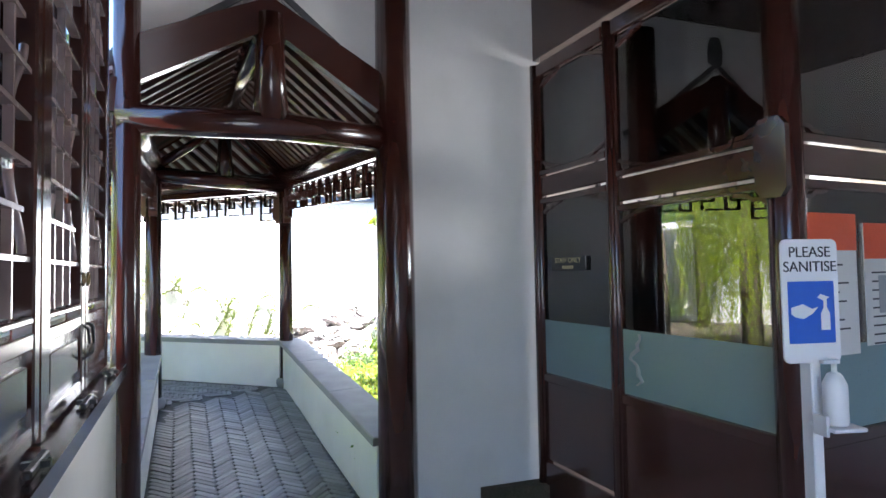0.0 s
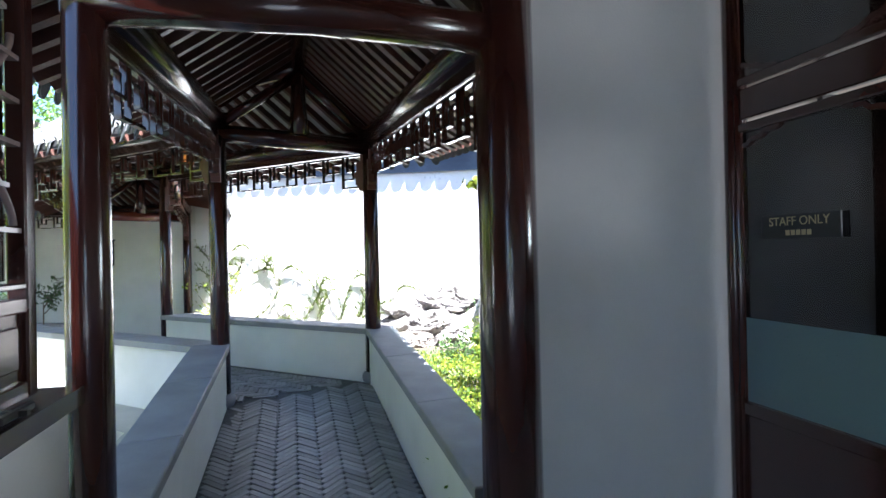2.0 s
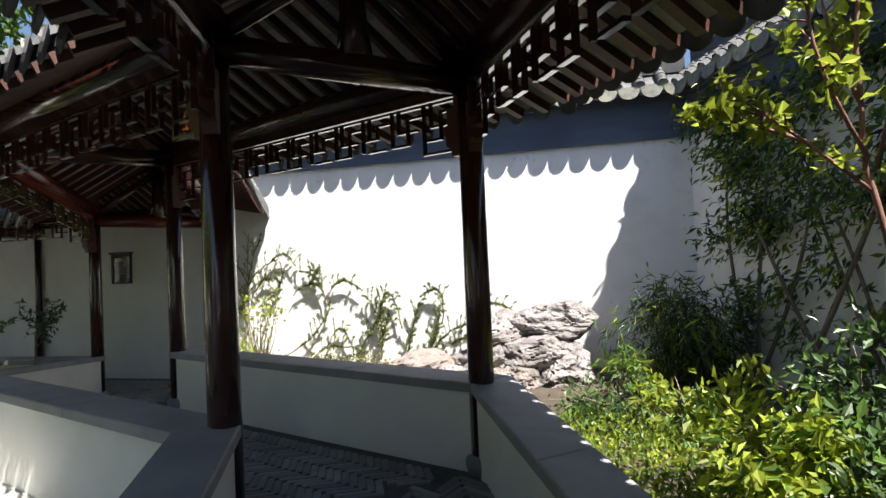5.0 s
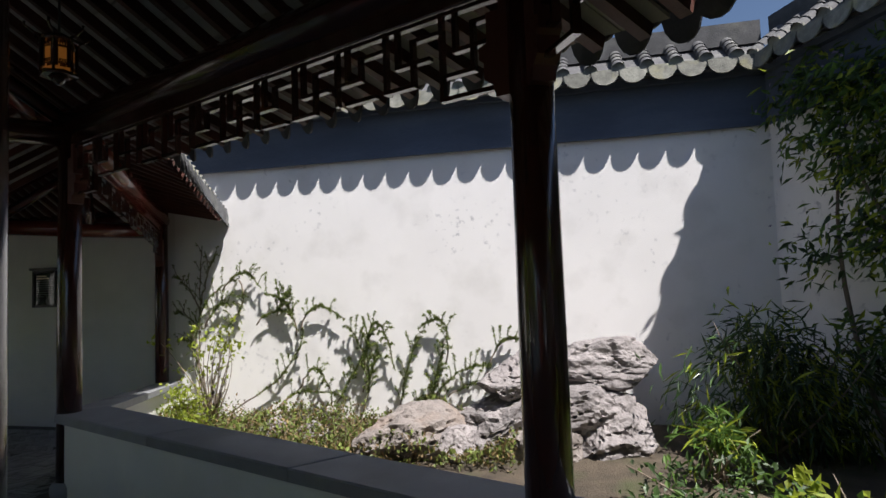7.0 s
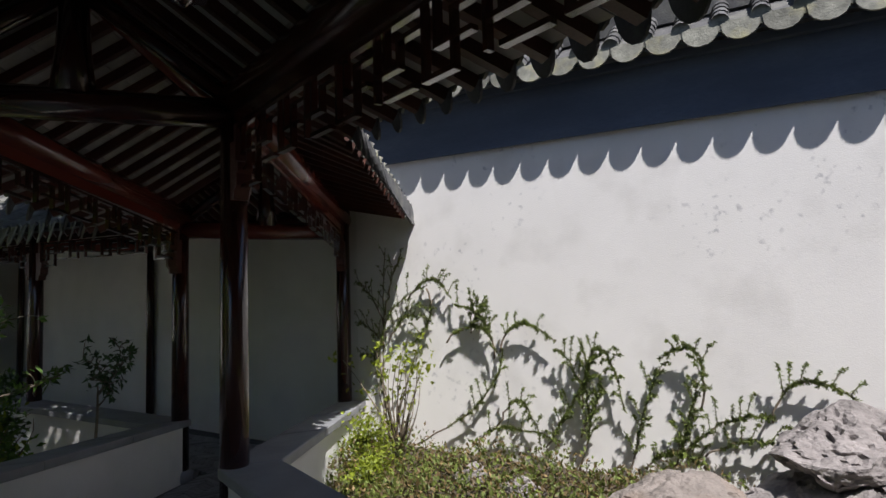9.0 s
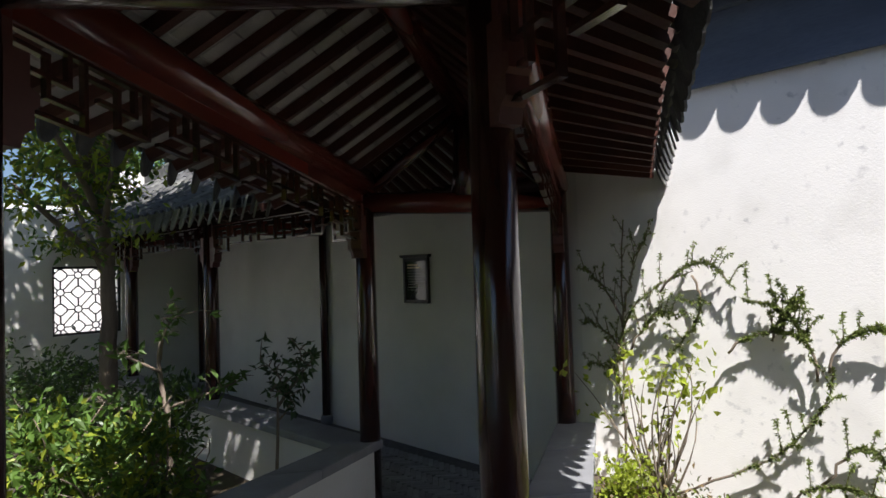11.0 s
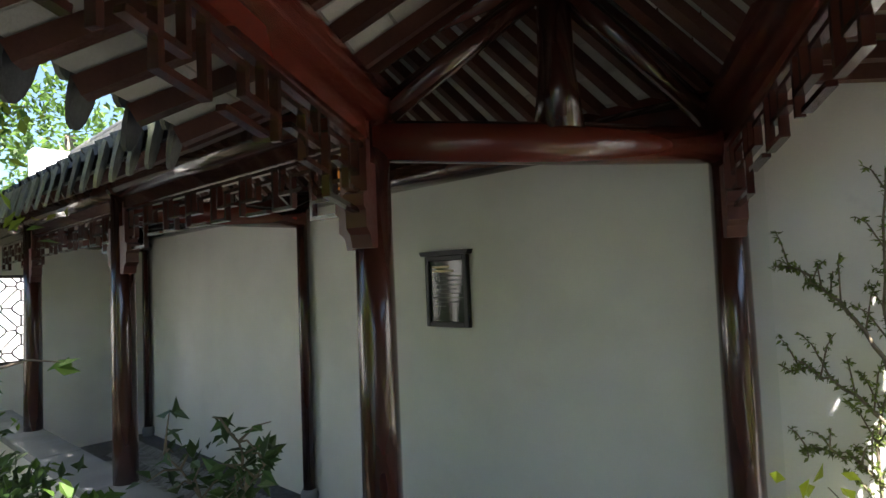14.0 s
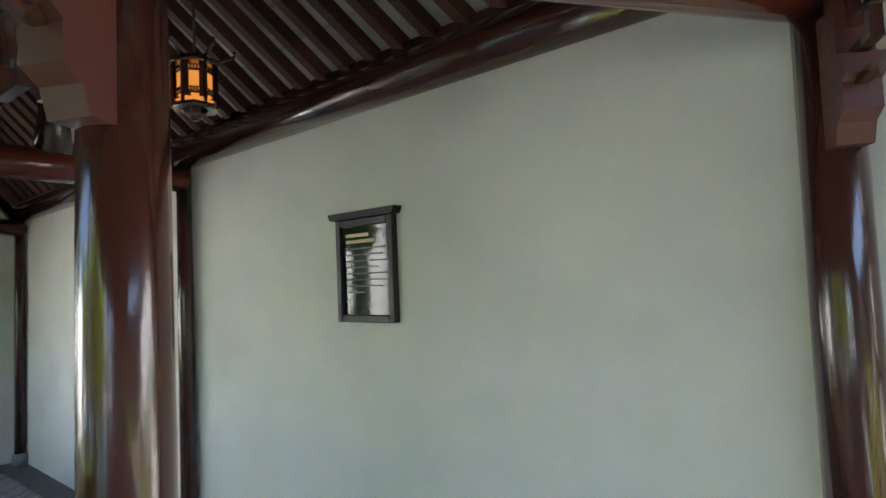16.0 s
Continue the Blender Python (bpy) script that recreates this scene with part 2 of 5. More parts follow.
def slab(bm, poly, z0, z1):
    """An upright prism over a plan polygon; z0 and z1 may be lists."""
    n = len(poly)
    za = z0 if isinstance(z0, (list, tuple)) else [z0] * n
    zb = z1 if isinstance(z1, (list, tuple)) else [z1] * n
    a = [bm.verts.new((p[0], p[1], z)) for p, z in zip(poly, za)]
    b = [bm.verts.new((p[0], p[1], z)) for p, z in zip(poly, zb)]
    bm.faces.new(a[::-1])
    bm.faces.new(b)
    for i in range(n):
        j = (i + 1) % n
        bm.faces.new((a[i], a[j], b[j], b[i]))


def plate(bm, outline, thick):
    """A flat piece with thickness: outline is a list of points in one plane."""
    pts = [V(p) for p in outline]
    nrm = V(0, 0, 0)
    for i in range(len(pts)):
        nrm += pts[i].cross(pts[(i + 1) % len(pts)])
    nrm.normalize()
    a = [bm.verts.new(p - nrm * thick / 2) for p in pts]
    b = [bm.verts.new(p + nrm * thick / 2) for p in pts]
    bm.faces.new(a[::-1])
    bm.faces.new(b)
    for i in range(len(pts)):
        j = (i + 1) % len(pts)
        bm.faces.new((a[i], a[j], b[j], b[i]))


def flat(p):
    return V(p[0], p[1])


def left_of(a, b):
    d = (flat(b) - flat(a)).normalized()
    return V(-d.y, d.x)


def offset_chain(pts, d):
    """A plan polyline moved by d to its left, with mitred corners."""
    out = []
    for i, p in enumerate(pts):
        ns = []
        if i:
            ns.append(left_of(pts[i - 1], p))
        if i < len(pts) - 1:
            ns.append(left_of(p, pts[i + 1]))
        if len(ns) == 1:
            out.append(flat(p) + ns[0] * d)
        else:
            m = (ns[0] + ns[1]).normalized()
            out.append(flat(p) + m * (d / max(0.4, m.dot(ns[0]))))
    return out


# ---- plan of the covered walk: post centres, one side and the other ----
LP = [(-1.80, 3.46), (-3.18, 6.72), (-6.59, 7.985), (-7.90, 10.58), (-10.515, 10.49), (-12.95, 10.45), (-14.4, 10.45)]
RP = [(-0.333, 4.23), (-2.0, 7.82), (-5.47, 9.19), (-6.953, 11.95), (-10.51, 11.96), (-14.22, 11.96), (-14.4, 11.96)]
ZF = [-0.34, 0.0, 0.0, -0.29, -0.29, -0.29, -0.29]      # floor, node by node: a ramp up, a level bay, a ramp down
ZN = [2.35, 2.62, 2.60, 2.26, 2.25, 2.25, 2.25]     # tops of the posts, node by node
ZP = [(2.33, 2.62), (2.59, 2.59), (2.60, 2.23), (2.26, 2.26), (2.26, 2.26), (2.26, 2.26)]     # underside of the purlins, bay by bay
ZC = [2.40, 2.49, 2.51, 2.09, 2.10, 2.10, 2.10]     # underside of the tie beams
WALL_Y = 12.02
PR = 0.095                                        # purlin radius
RISE = 0.62
LEFT, RIGHT = [V(*p) for p in LP], [V(*p) for p in RP]
EAVE_L = offset_chain(LEFT, 0.55)
EAVE_R = offset_chain(RIGHT, -0.61)
EAVE_R[0] = EAVE_R[0] + (EAVE_R[1] - EAVE_R[0]).normalized() * 0.35 + V(0.20, 0.09)
EAVE_R[1] = EAVE_R[1] + V(0.14, 0.05)
EAVE_R[3:] = [V(-6.13, 11.99)] + [V(p.x, 11.99) for p in RIGHT[4:]]
RIDGE = [(a + b) / 2 for a, b in zip(LEFT, RIGHT)]
ZE = [(a - 0.12, b - 0.12) for a, b in ZP]          # underside of the eaves
ZE_R = ZE[:2] + [(2.48, 2.26)] + ZE[3:]
ZR = [(a + 2 * PR + RISE, b + 2 * PR + RISE) for a, b in ZP]


def along(chain, zs, k, s, lift=0.0):
    p = chain[k].lerp(chain[k + 1], s)
    return V(p.x, p.y, zs[k][0] * (1 - s) + zs[k][1] * s + lift)


# ---- ground, floors, pond ----
bm = B()
R_ = 400
ring = [(-R_, -R_), (R_, -R_), (R_, R_), (-R_, R_)]
slab(bm, ring, -1.3, -0.9)
part("ground", bm, SOIL, kind="structure", label="earth that reaches the horizon", category="ground")
bm = B()
slab(bm, [(-30, -30), (-3.0, -30), (-2.1, 3.2), (-3.95, 7.5), (-7.5, 8.8), (-8.4, 9.5), (-30, 9.5)], -0.9, -0.42)
part("water", bm, WATER, kind="structure", label="dark still pond water beside the covered walk", category="water")
bm = B()
slab(bm, [(-0.45, 4.5), (5, 4.5), (5, 13), (-6.75, 13), (-6.75, 11.9), (-5.35, 9.30), (-1.9, 7.95)], -0.9, -0.12)
garden_bed = part("ground_bed", bm, SOIL, kind="structure", label="planted garden bed of dark leafy soil", category="ground")
bm = B()
slab(bm, [(-20, 5.8), (-9.6, 5.8), (-8.3, 8.9), (-8.3, 10.35), (-20, 10.3)], -0.9, -0.30)
part("ground_bed_west", bm, SOIL, kind="structure", label="shrub bed in front of the covered walk", category="ground")
inner_l, inner_r = offset_chain(LEFT, -0.02), offset_chain(RIGHT, 0.02)
bm = B()
fl, fr = offset_chain(LEFT, 0.12), offset_chain(RIGHT, -0.12)
for k in range(6):
    za, zb = ZF[k] - 0.022, ZF[k + 1] - 0.022
    slab(bm, [fl[k], fl[k + 1], fr[k + 1], fr[k]], -0.9, [za, zb, zb, za])
floor = part("floor", bm, MORTAR, kind="structure", label="covered walk floor of grey herringbone bricks", category="floor")
bm = B()
slab(bm, [(-1.80, 3.46), (-0.33, 4.42), (0.9, 4.7), (3.6, 5.2), (6.2, -3.0), (1.6, -3.0), (-0.15, -0.3)], -0.9, -0.365)
part("floor_hall", bm, PAVE, kind="structure", label="dark paved floor of the entrance hall", category="floor")


# ---- low walls with stone caps ----
def parapet(name, side_pts, sign, k0, k1, label):
    """A low white wall beside the walk from post k0 to k1, with its cap slabs. sign: 1 on the left."""
    pts = side_pts
    face_in, face_out = offset_chain(pts, -0.055 * sign), offset_chain(pts, 0.20 * sign)
    cap_in, cap_out = offset_chain(pts, -0.085 * sign), offset_chain(pts, 0.245 * sign)
    w = thing(name, (*((pts[k0] + pts[k1]) / 2), 0), label, "low wall", "parapets", "structure")
    bm = B()
    s0 = 0.07 if k0 == 0 else 0.0
    slab(bm, [face_in[k0].lerp(face_in[k1], s0), face_in[k1], face_out[k1], face_out[k0].lerp(face_out[k1], s0)], -0.9, [z + 0.515 for z in (ZF[k0] + (ZF[k1] - ZF[k0]) * s0, ZF[k1], ZF[k1], ZF[k0] + (ZF[k1] - ZF[k0]) * s0)])
    part("wall_body", bm, PLASTER, w)
    length = (pts[k1] - pts[k0]).length
    n = max(2, round(length / 1.15))
    for i in range(n):
        a, b = i / n, (i + 1) / n
        g = 0.0025 / length
        if k0 == 0:
            a, b = 0.07 + 0.93 * a, 0.07 + 0.93 * b
        quad = [cap_in[k0].lerp(cap_in[k1], a + g), cap_in[k0].lerp(cap_in[k1], b - g), cap_out[k0].lerp(cap_out[k1], b - g), cap_out[k0].lerp(cap_out[k1], a + g)]
        bm = B()
        za, zb = ZF[k0] + (ZF[k1] - ZF[k0]) * a, ZF[k0] + (ZF[k1] - ZF[k0]) * b
        slab(bm, quad, [z + 0.517 for z in (za, zb, zb, za)], [z + 0.58 for z in (za, zb, zb, za)])
        bm.verts.index_update()
        bmesh.ops.bevel(bm, geom=[e for e in bm.edges if all(v.index % 8 > 3 for v in e.verts)], offset=0.008, segments=1, affect="EDGES")
        part("cap_slab", bm, STONE, w)
    return w


PL = "low white plastered wall with a grey stone cap"
parapet("parapet_wall", LEFT, 1, 0, 1, PL)
parapet("parapet_wall", RIGHT, -1, 0, 1, PL)
parapet("parapet_wall", LEFT, 1, 1, 2, PL)
parapet("parapet_wall", RIGHT, -1, 1, 2, PL)
parapet("parapet_wall", LEFT, 1, 2, 3, PL)
parapet("parapet_wall", RIGHT, -1, 2, 3, PL)
parapet("parapet_wall", LEFT, 1, 3, 4, PL)
parapet("parapet_wall", LEFT, 1, 4, 5, PL)
parapet("parapet_wall", LEFT, 1, 5, 6, PL)


# ---- posts ----
def post(p, top, r, label, z0=0.0, bracket_dirs=(), zb=2.0):
    t = thing("wooden_post", (p[0], p[1], z0), label, "post", "posts of the covered walk")
    bm = B()
    tube(bm, [(p[0], p[1], z0 + 0.10), (p[0], p[1], 1.2), (p[0], p[1], top)], [r * 1.05, r * 1.02, r * 0.94], 20)
    part("shaft", bm, LACQUER, t)
    bm = B()
    tube(bm, [(p[0], p[1], z0 + z) for z in (-0.02, 0.03, 0.075, 0.102)], [r * 1.35, r * 1.55, r * 1.5, r * 1.2], 18)
    part("stone_base", bm, STONE, t, "round grey stone base")
    for d in bracket_dirs:
        d = V(d[0], d[1], 0).normalized()
        c = V(p[0], p[1], 0)
        bm = B()
        a = [(0, 0), (0.055, 0), (0.07, 0.05), (0.105, 0.075), (0.105, 0.14), (0.125, 0.155), (0.125, 0.20), (0.09, 0.215), (0.09, 0.33), (0, 0.33)]
        plate(bm, [c + d * (r * 0.8 + x) + V(0, 0, zb + z) for x, z in a], 0.085)
        bar(bm, c + d * (r * 0.8 + 0.02) + V(0, 0, zb + 0.335), c + d * (r * 0.8 + 0.02) + V(0, 0, zb + 0.5), 0.05, 0.05, up=tuple(d))
        part("carved_bracket", bm, BRACKET, t, "stepped carved bracket under the frieze")
    return t


def toward(a, b):
    return (b - a).normalized()


for k in (1, 2, 3, 4, 5):
    post(LEFT[k], ZN[k] + 0.1, 0.084 if k == 1 else 0.078, "dark brown lacquered round post on a stone base", z0=ZF[k],
         bracket_dirs=(toward(LEFT[k], LEFT[k - 1]), toward(LEFT[k], LEFT[k + 1])), zb=ZN[k] - 0.52)
for k in (1, 2, 3):
    post(RIGHT[k], ZN[k] + 0.1, 0.084 if k == 1 else 0.078, "dark brown lacquered round post on a stone base", z0=ZF[k],
         bracket_dirs=(toward(RIGHT[k], RIGHT[k - 1]), toward(RIGHT[k], RIGHT[k + 1]))[:1 if k == 3 else 2], zb=ZN[k] - 0.52)
for k in (4, 5):
    post(RIGHT[k], ZN[k] + 0.1, 0.05, "slim dark post standing against the white wall", z0=ZF[k])


# ---- purlins, ridge, cross beams ----
for k in range(6):
    for chain, side in ((LEFT, "l"), (RIGHT, "r")):
        a, b = along(chain, ZP, k, 0, PR), along(chain, ZP, k, 1, PR)
        e = (b - a).normalized() * 0.05
        mtl = RED if k == 2 else LACQUER
        t = thing("eave_purlin", (a + b) / 2, "round lacquered roof purlin carried by the posts", "beam", "roof beams")
        bm = B()
        tube(bm, [a - e, b + e], PR, 18)
        part("log", bm, mtl, t)
        if side == "r" and k >= 3:
            bm = B()
            bar(bm, a + V(0, 0, PR + 0.01), b + V(0, 0, PR + 0.01), 0.06, 0.05)
            part("upper_board", bm, mtl, t)
            continue
        bm = B()
        bar(bm, a - V(0, 0, PR + 0.035), b - V(0, 0, PR + 0.035), 0.05, 0.075)
        part("under_board", bm, mtl, t)
    a, b = along(RIDGE, ZR, k, 0, -0.07), along(RIDGE, ZR, k, 1, -0.07)
    t = thing("ridge_beam", (a + b) / 2, "round lacquered ridge beam under the rafters", "beam", "roof beams")
    bm = B()
    tube(bm, [a, b], 0.085, 16)
    part("log", bm, RED if k >= 2 else LACQUER, t)
for k in range(1, 6):
    a, b = V(*LEFT[k], ZC[k] + 0.09), V(*RIGHT[k], ZC[k] + 0.09)
    rise = ZR[min(k, 5)][0] - ZC[k] - 0.25
    t = thing("cross_beam", (a + b) / 2, "round lacquered tie beam with a carved king post", "beam", "tie beams")
    bm = B()
    tube(bm, [a, a.lerp(b, 0.5), b], [0.085, 0.095, 0.085], 18)
    part("log", bm, RED if k >= 3 else LACQUER, t)
    m = (a + b) / 2
    bm = B()
    tube(bm, [m + V(0, 0, 0.05), m + V(0, 0, 0.30), m + V(0, 0, rise)], [0.115, 0.085, 0.07], 14)
    part("king_post", bm, LACQUER, t, "short turned king post")
    d, s, u = frame_of(a, b)
    for sg in (-1, 1):
        bm = B()
        e0 = m + V(0, 0, 0.12)
        tip = m + d * sg * (b - a).length * 0.46 + V(0, 0, 0.12)
        top = m + V(0, 0, rise + 0.02)
        tube(bm, [tip, top], 0.055, 10)
        part("sloping_strut", bm, LACQUER, t)


# ---- roof: rafters, sheathing bricks, tiles ----
def roof(k, name, tile_rows=True, pitch=0.215):
    t = thing(name, along(RIDGE, ZR, k, 0.5), "dark rafters under grey brick sheathing and tiles", "roof", "roofs of the covered walk", "structure")
    for chain, eave, tag in ((LEFT, EAVE_L, 0), (RIGHT, EAVE_R, 1)):
        length = (eave[k + 1] - eave[k]).length
        length = max(length, (chain[k + 1] - chain[k]).length)
        n = max(3, round(length / pitch))
        wall_side = tag == 1 and k >= 3
        sv, sf = [], []
        tv, tf = [], []
        dv, df = [], []
        rv = []

        def three(s, lift=0.0):
            e = along(eave, ZE_R if tag else ZE, k, s)
            c = along(chain, ZP, k, s, 2 * PR)
            r = along(RIDGE, ZR, k, s)
            if wall_side:
                e = c + (c - r) * 0.05
            return [q + V(0, 0, lift) for q in (r, c, e)]
        for i in range(n):
            s = (i + 0.5) / n
            r, c, e = three(s, 0.03)
            bm = B()
            bar(bm, r, c, 0.062, 0.062)
            bar(bm, c, e, 0.062, 0.062)
            part("rafter", bm, RAFTER, t)
        # sheathing, in courses of thin bricks with open joints
        for i in range(n):
            s0, s1 = i / n + 0.004 / length, (i + 1) / n - 0.004 / length
            A0, A1 = three(s0, 0.064), three(s1, 0.064)
            for (p, q, p1, q1, m) in ((A0[0], A0[1], A1[0], A1[1], 5), (A0[1], A0[2], A1[1], A1[2], 3)):
                for j in range(m):
                    u0, u1 = j / m + 0.006, (j + 1) / m - 0.006
                    base = len(sv)
                    lo = [p.lerp(q, u0), p.lerp(q, u1), p1.lerp(q1, u1), p1.lerp(q1, u0)]
                    sv += lo + [x + V(0, 0, 0.02) for x in lo]
                    sf += [[base + x for x in f] for f in ((0, 1, 2, 3), (7, 6, 5, 4), (0, 4, 5, 1), (1, 5, 6, 2), (2, 6, 7, 3), (3, 7, 4, 0))]
        part("roof_brick", quick("roof_brick", sv, sf, SHEATH), SHEATH, t, kind="stuff")
        bm = B()
        A0, A1 = three(0, 0.09), three(1, 0.09)
        for a, b in ((0, 1), (1, 2)):
            vs = [bm.verts.new(x) for x in (A0[a], A0[b], A1[b], A1[a])] + [bm.verts.new(x + V(0, 0, 0.05)) for x in (A0[a], A0[b], A1[b], A1[a])]
            for f in ((0, 1, 2, 3), (7, 6, 5, 4), (0, 4, 5, 1), (1, 5, 6, 2), (2, 6, 7, 3), (3, 7, 4, 0)):
                bm.faces.new([vs[x] for x in f])
        part("roof_bed", bm, TILE, t)
        if not tile_rows:
            continue
        # barrel tiles in short overlapping lengths, drip tiles between
        for i in range(n):
            s = (i + 0.5) / n
            r, c, e = three(s, 0.14)
            path = [r, r.lerp(c, 0.5), c, e + (e - c).normalized() * 0.04]
            d, sd, up = frame_of(r, e)
            m = 9
            full = [path[0].lerp(path[2], j / 5) for j in range(6)] + [path[2].lerp(path[3], j / 3) for j in (1, 2, 3)]
            for j in range(len(full) - 1):
                a, b = full[j], full[j + 1]
                ra, rb = 0.058, 0.066
                base = len(tv)
                for q, rr in ((a, ra), (b, rb)):
                    for h in range(6):
                        an = math.pi * h / 5
                        tv.append(q + sd * math.cos(an) * rr + up * math.sin(an) * rr)
                for h in range(5):
                    tf.append([base + h, base + h + 1, base + 7 + h, base + 6 + h])
            if not wall_side:
                # round tile end
                q = full[-1]
                base = len(dv)
                out = (V(e.x, e.y, 0) - V(c.x, c.y, 0)).normalized()
                for h in range(12):
                    an = 2 * math.pi * h / 12
                    dv.append(q + sd * math.cos(an) * 0.066 + V(0, 0, 1) * math.sin(an) * 0.066)
                    dv.append(dv[-1] + out * 0.015)
                df.append([base + 2 * h for h in range(12)])
                df.append([base + 2 * h + 1 for h in reversed(range(12))])
                for h in range(12):
                    g = (h + 1) % 12
                    df.append([base + 2 * h, base + 2 * h + 1, base + 2 * g + 1, base + 2 * g])
        if tv:
            part("barrel_tile", quick("barrel_tile", tv, tf, TILE, True), TILE, t, kind="stuff")
        if dv:
            part("tile_end", quick("tile_end", dv, df, LICHEN), LICHEN, t, kind="stuff")
        if not wall_side:
            for i in range(n + 1):
                s = min(1, max(0, i / n))
                r, c, e = three(s, 0.125)
                out = V(e.x - c.x, e.y - c.y, 0).normalized()
                side = V(-out.y, out.x, 0)
                bm = B()
                q = e + out * 0.055
                outline = [q + side * x + V(0, 0, z) + out * (-z * 0.25) for x, z in drip_outline(length / n * 0.48, 0.15 if k < 2 else 0.18)]
                plate(bm, outline, 0.014)
                part("drip_tile", bm, LICHEN if k >= 3 else TILE, t, "scalloped drip tile")
    a, b = along(RIDGE, ZR, k, 0, 0.20), along(RIDGE, ZR, k, 1, 0.20)
    bm = B()
    bar(bm, a, b, 0.16, 0.16)
    part("ridge_cap", bm, TILE, t)
    bm = B()
    tube(bm, [a + V(0, 0, 0.10), b + V(0, 0, 0.10)], 0.07, 10)
    part("ridge_roll", bm, TILE, t)
    return t


def drip_outline(half, drop):
    pts = [(-half, 0.02)]
    for j in range(9):
        an = math.pi * j / 8
        pts.append((-half * math.cos(an), -drop * math.sin(an) ** 0.8))
    pts.append((half, 0.02))
    return pts


for k in range(6):
    roof(k, "walk_roof", tile_rows=k >= 2 or k == 0 or k == 1)


# added strip that blocks sun leaking between the ramp's roof end and garden wall
ft = thing("sun_gap_strip", (-6.5, 11.95, 2.4), "grey strip added to stop sun leaking between walk roof and garden wall", "flashing", "", "structure")
bm = B()
bar(bm, (-7.43, 11.965, 3.05), (-6.95, 11.965, 2.53), 0.105, 0.10)
bar(bm, (-6.95, 11.965, 2.53), (-6.14, 11.965, 2.40), 0.105, 0.10)
part("flashing_strip", bm, TILE, ft)


# dark boards that close the steps between the roofs
for k in (1, 2, 3):
    t = thing("gable_infill", (*RIDGE[k], ZC[k]), "dark board closing the step between two roofs", "board", "gable boards", "structure")
    lo, hi = min(ZP[k - 1][1], ZP[k][0]), max(ZP[k - 1][1], ZP[k][0])
    for chain in (LEFT, RIGHT):
        bm = B()
        e, r = chain[k], RIDGE[k]
        plate(bm, [(e.x, e.y, lo + 0.20), (r.x, r.y, lo + 0.2 + RISE), (r.x, r.y, hi + 0.30 + RISE), (e.x, e.y, hi + 0.28)], 0.03)
        part("board", bm, LACQUER, t)


# ---- hanging fretwork friezes ----
def frieze(a, b, za, zb, height=0.36):
    """Fretwork panel hung under a purlin from post a to post b."""
    d = (b - a).normalized()
    L = (b - a).length
    a0, L0 = a + d * 0.09, L - 0.18
    t = thing("fretwork_frieze", ((a.x + b.x) / 2, (a.y + b.y) / 2, za), "dark lacquered fretwork frieze hung between posts", "frieze", "friezes")
    nrm = V(-d.y, d.x, 0)

    def at(x, h):
        p = a0 + d * x
        return V(p.x, p.y, za + (zb - za) * x / L0 - h)

    def h_bar(x0, x1, h, name="fret_bar"):
        bm = B()
        bar(bm, at(x0 - 0.009, h), at(x1 + 0.009, h), 0.03, 0.018)
        part(name, bm, LACQUER, t)

    def v_bar(x, h0, h1):
        bm = B()
        bar(bm, at(x, h0), at(x, h1), 0.0285, 0.018, up=(d.x, d.y, 0))
        part("fret_bar", bm, LACQUER, t)
    h1, h2, h3, h4 = height * 0.22, height * 0.48, height * 0.74, height
    h_bar(0, L0, 0.012, "top_rail")
    n = max(3, round(L0 / 0.30))
    w = L0 / n
    for i in range(n):
        x = i * w
        end = i in (0, n - 1)
        low = h3 if end or i % 2 else h2
        v_bar(x, 0, h4 if end else h3)
        h_bar(x, x + 0.5 * w, h1)
        v_bar(x + 0.5 * w, h1, low)
        h_bar(x + 0.5 * w, x + w, low)
        v_bar(x + 0.78 * w, 0, h2)
        h_bar(x + 0.22 * w, x + 0.78 * w, h2 if low > h2 else h3)
        if end:
            h_bar(x, x + w, h4)
            v_bar(x, h3, h4), v_bar(x + w, h3, h4)
    v_bar(L0, 0, h4)


for k in range(0, 6):
    frieze(LEFT[k], LEFT[k + 1], ZP[k][0] - 0.08, ZP[k][1] - 0.08, 0.36 if k < 2 else 0.28)
for k in range(0, 3):
    frieze(RIGHT[k], RIGHT[k + 1], ZP[k][0] - 0.08, ZP[k][1] - 0.08, 0.36 if k < 2 else 0.28)

# ---- garden wall ----
CORNER = V(0.12, WALL_Y)
EAST = V(0.39, -0.92).normalized()


def garden_wall(name, a, b, n_tiles_from=0.0, tiles=True, label="tall white garden wall with a dark band and tiled coping"):
    """White wall from a to b (plan), its face on the right-hand side when going from a to b... the face lies on the line."""
    d = (b - a).normalized()
    face = V(d.y, -d.x)
    t = thing(name, (*((a + b) / 2), 0), label, "wall", "", "structure")

    def quad(f0, f1):
        return [a - face * f1, b - face * f1, b - face * f0, a - face * f0]
    bm = B()
    slab(bm, quad(0.0, 0.3), -0.9, 3.60)
    part("wall_body", bm, WALLP, t)
    bm = B()
    slab(bm, quad(-0.035, -0.001), 2.905, 3.40)
    part("band", bm, BAND, t, "grey-blue painted plaster band")
    bm = B()
    slab(bm, quad(-0.055, -0.036), 2.885, 2.93)
    part("band_moulding", bm, BAND, t)
    bm = B()
    slab(bm, quad(-0.10, -0.002), 3.402, 3.47)
    part("upper_moulding", bm, BAND, t)
    if not tiles:
        return t
    L = (b - a).length
    # coping bed
    bm = B()
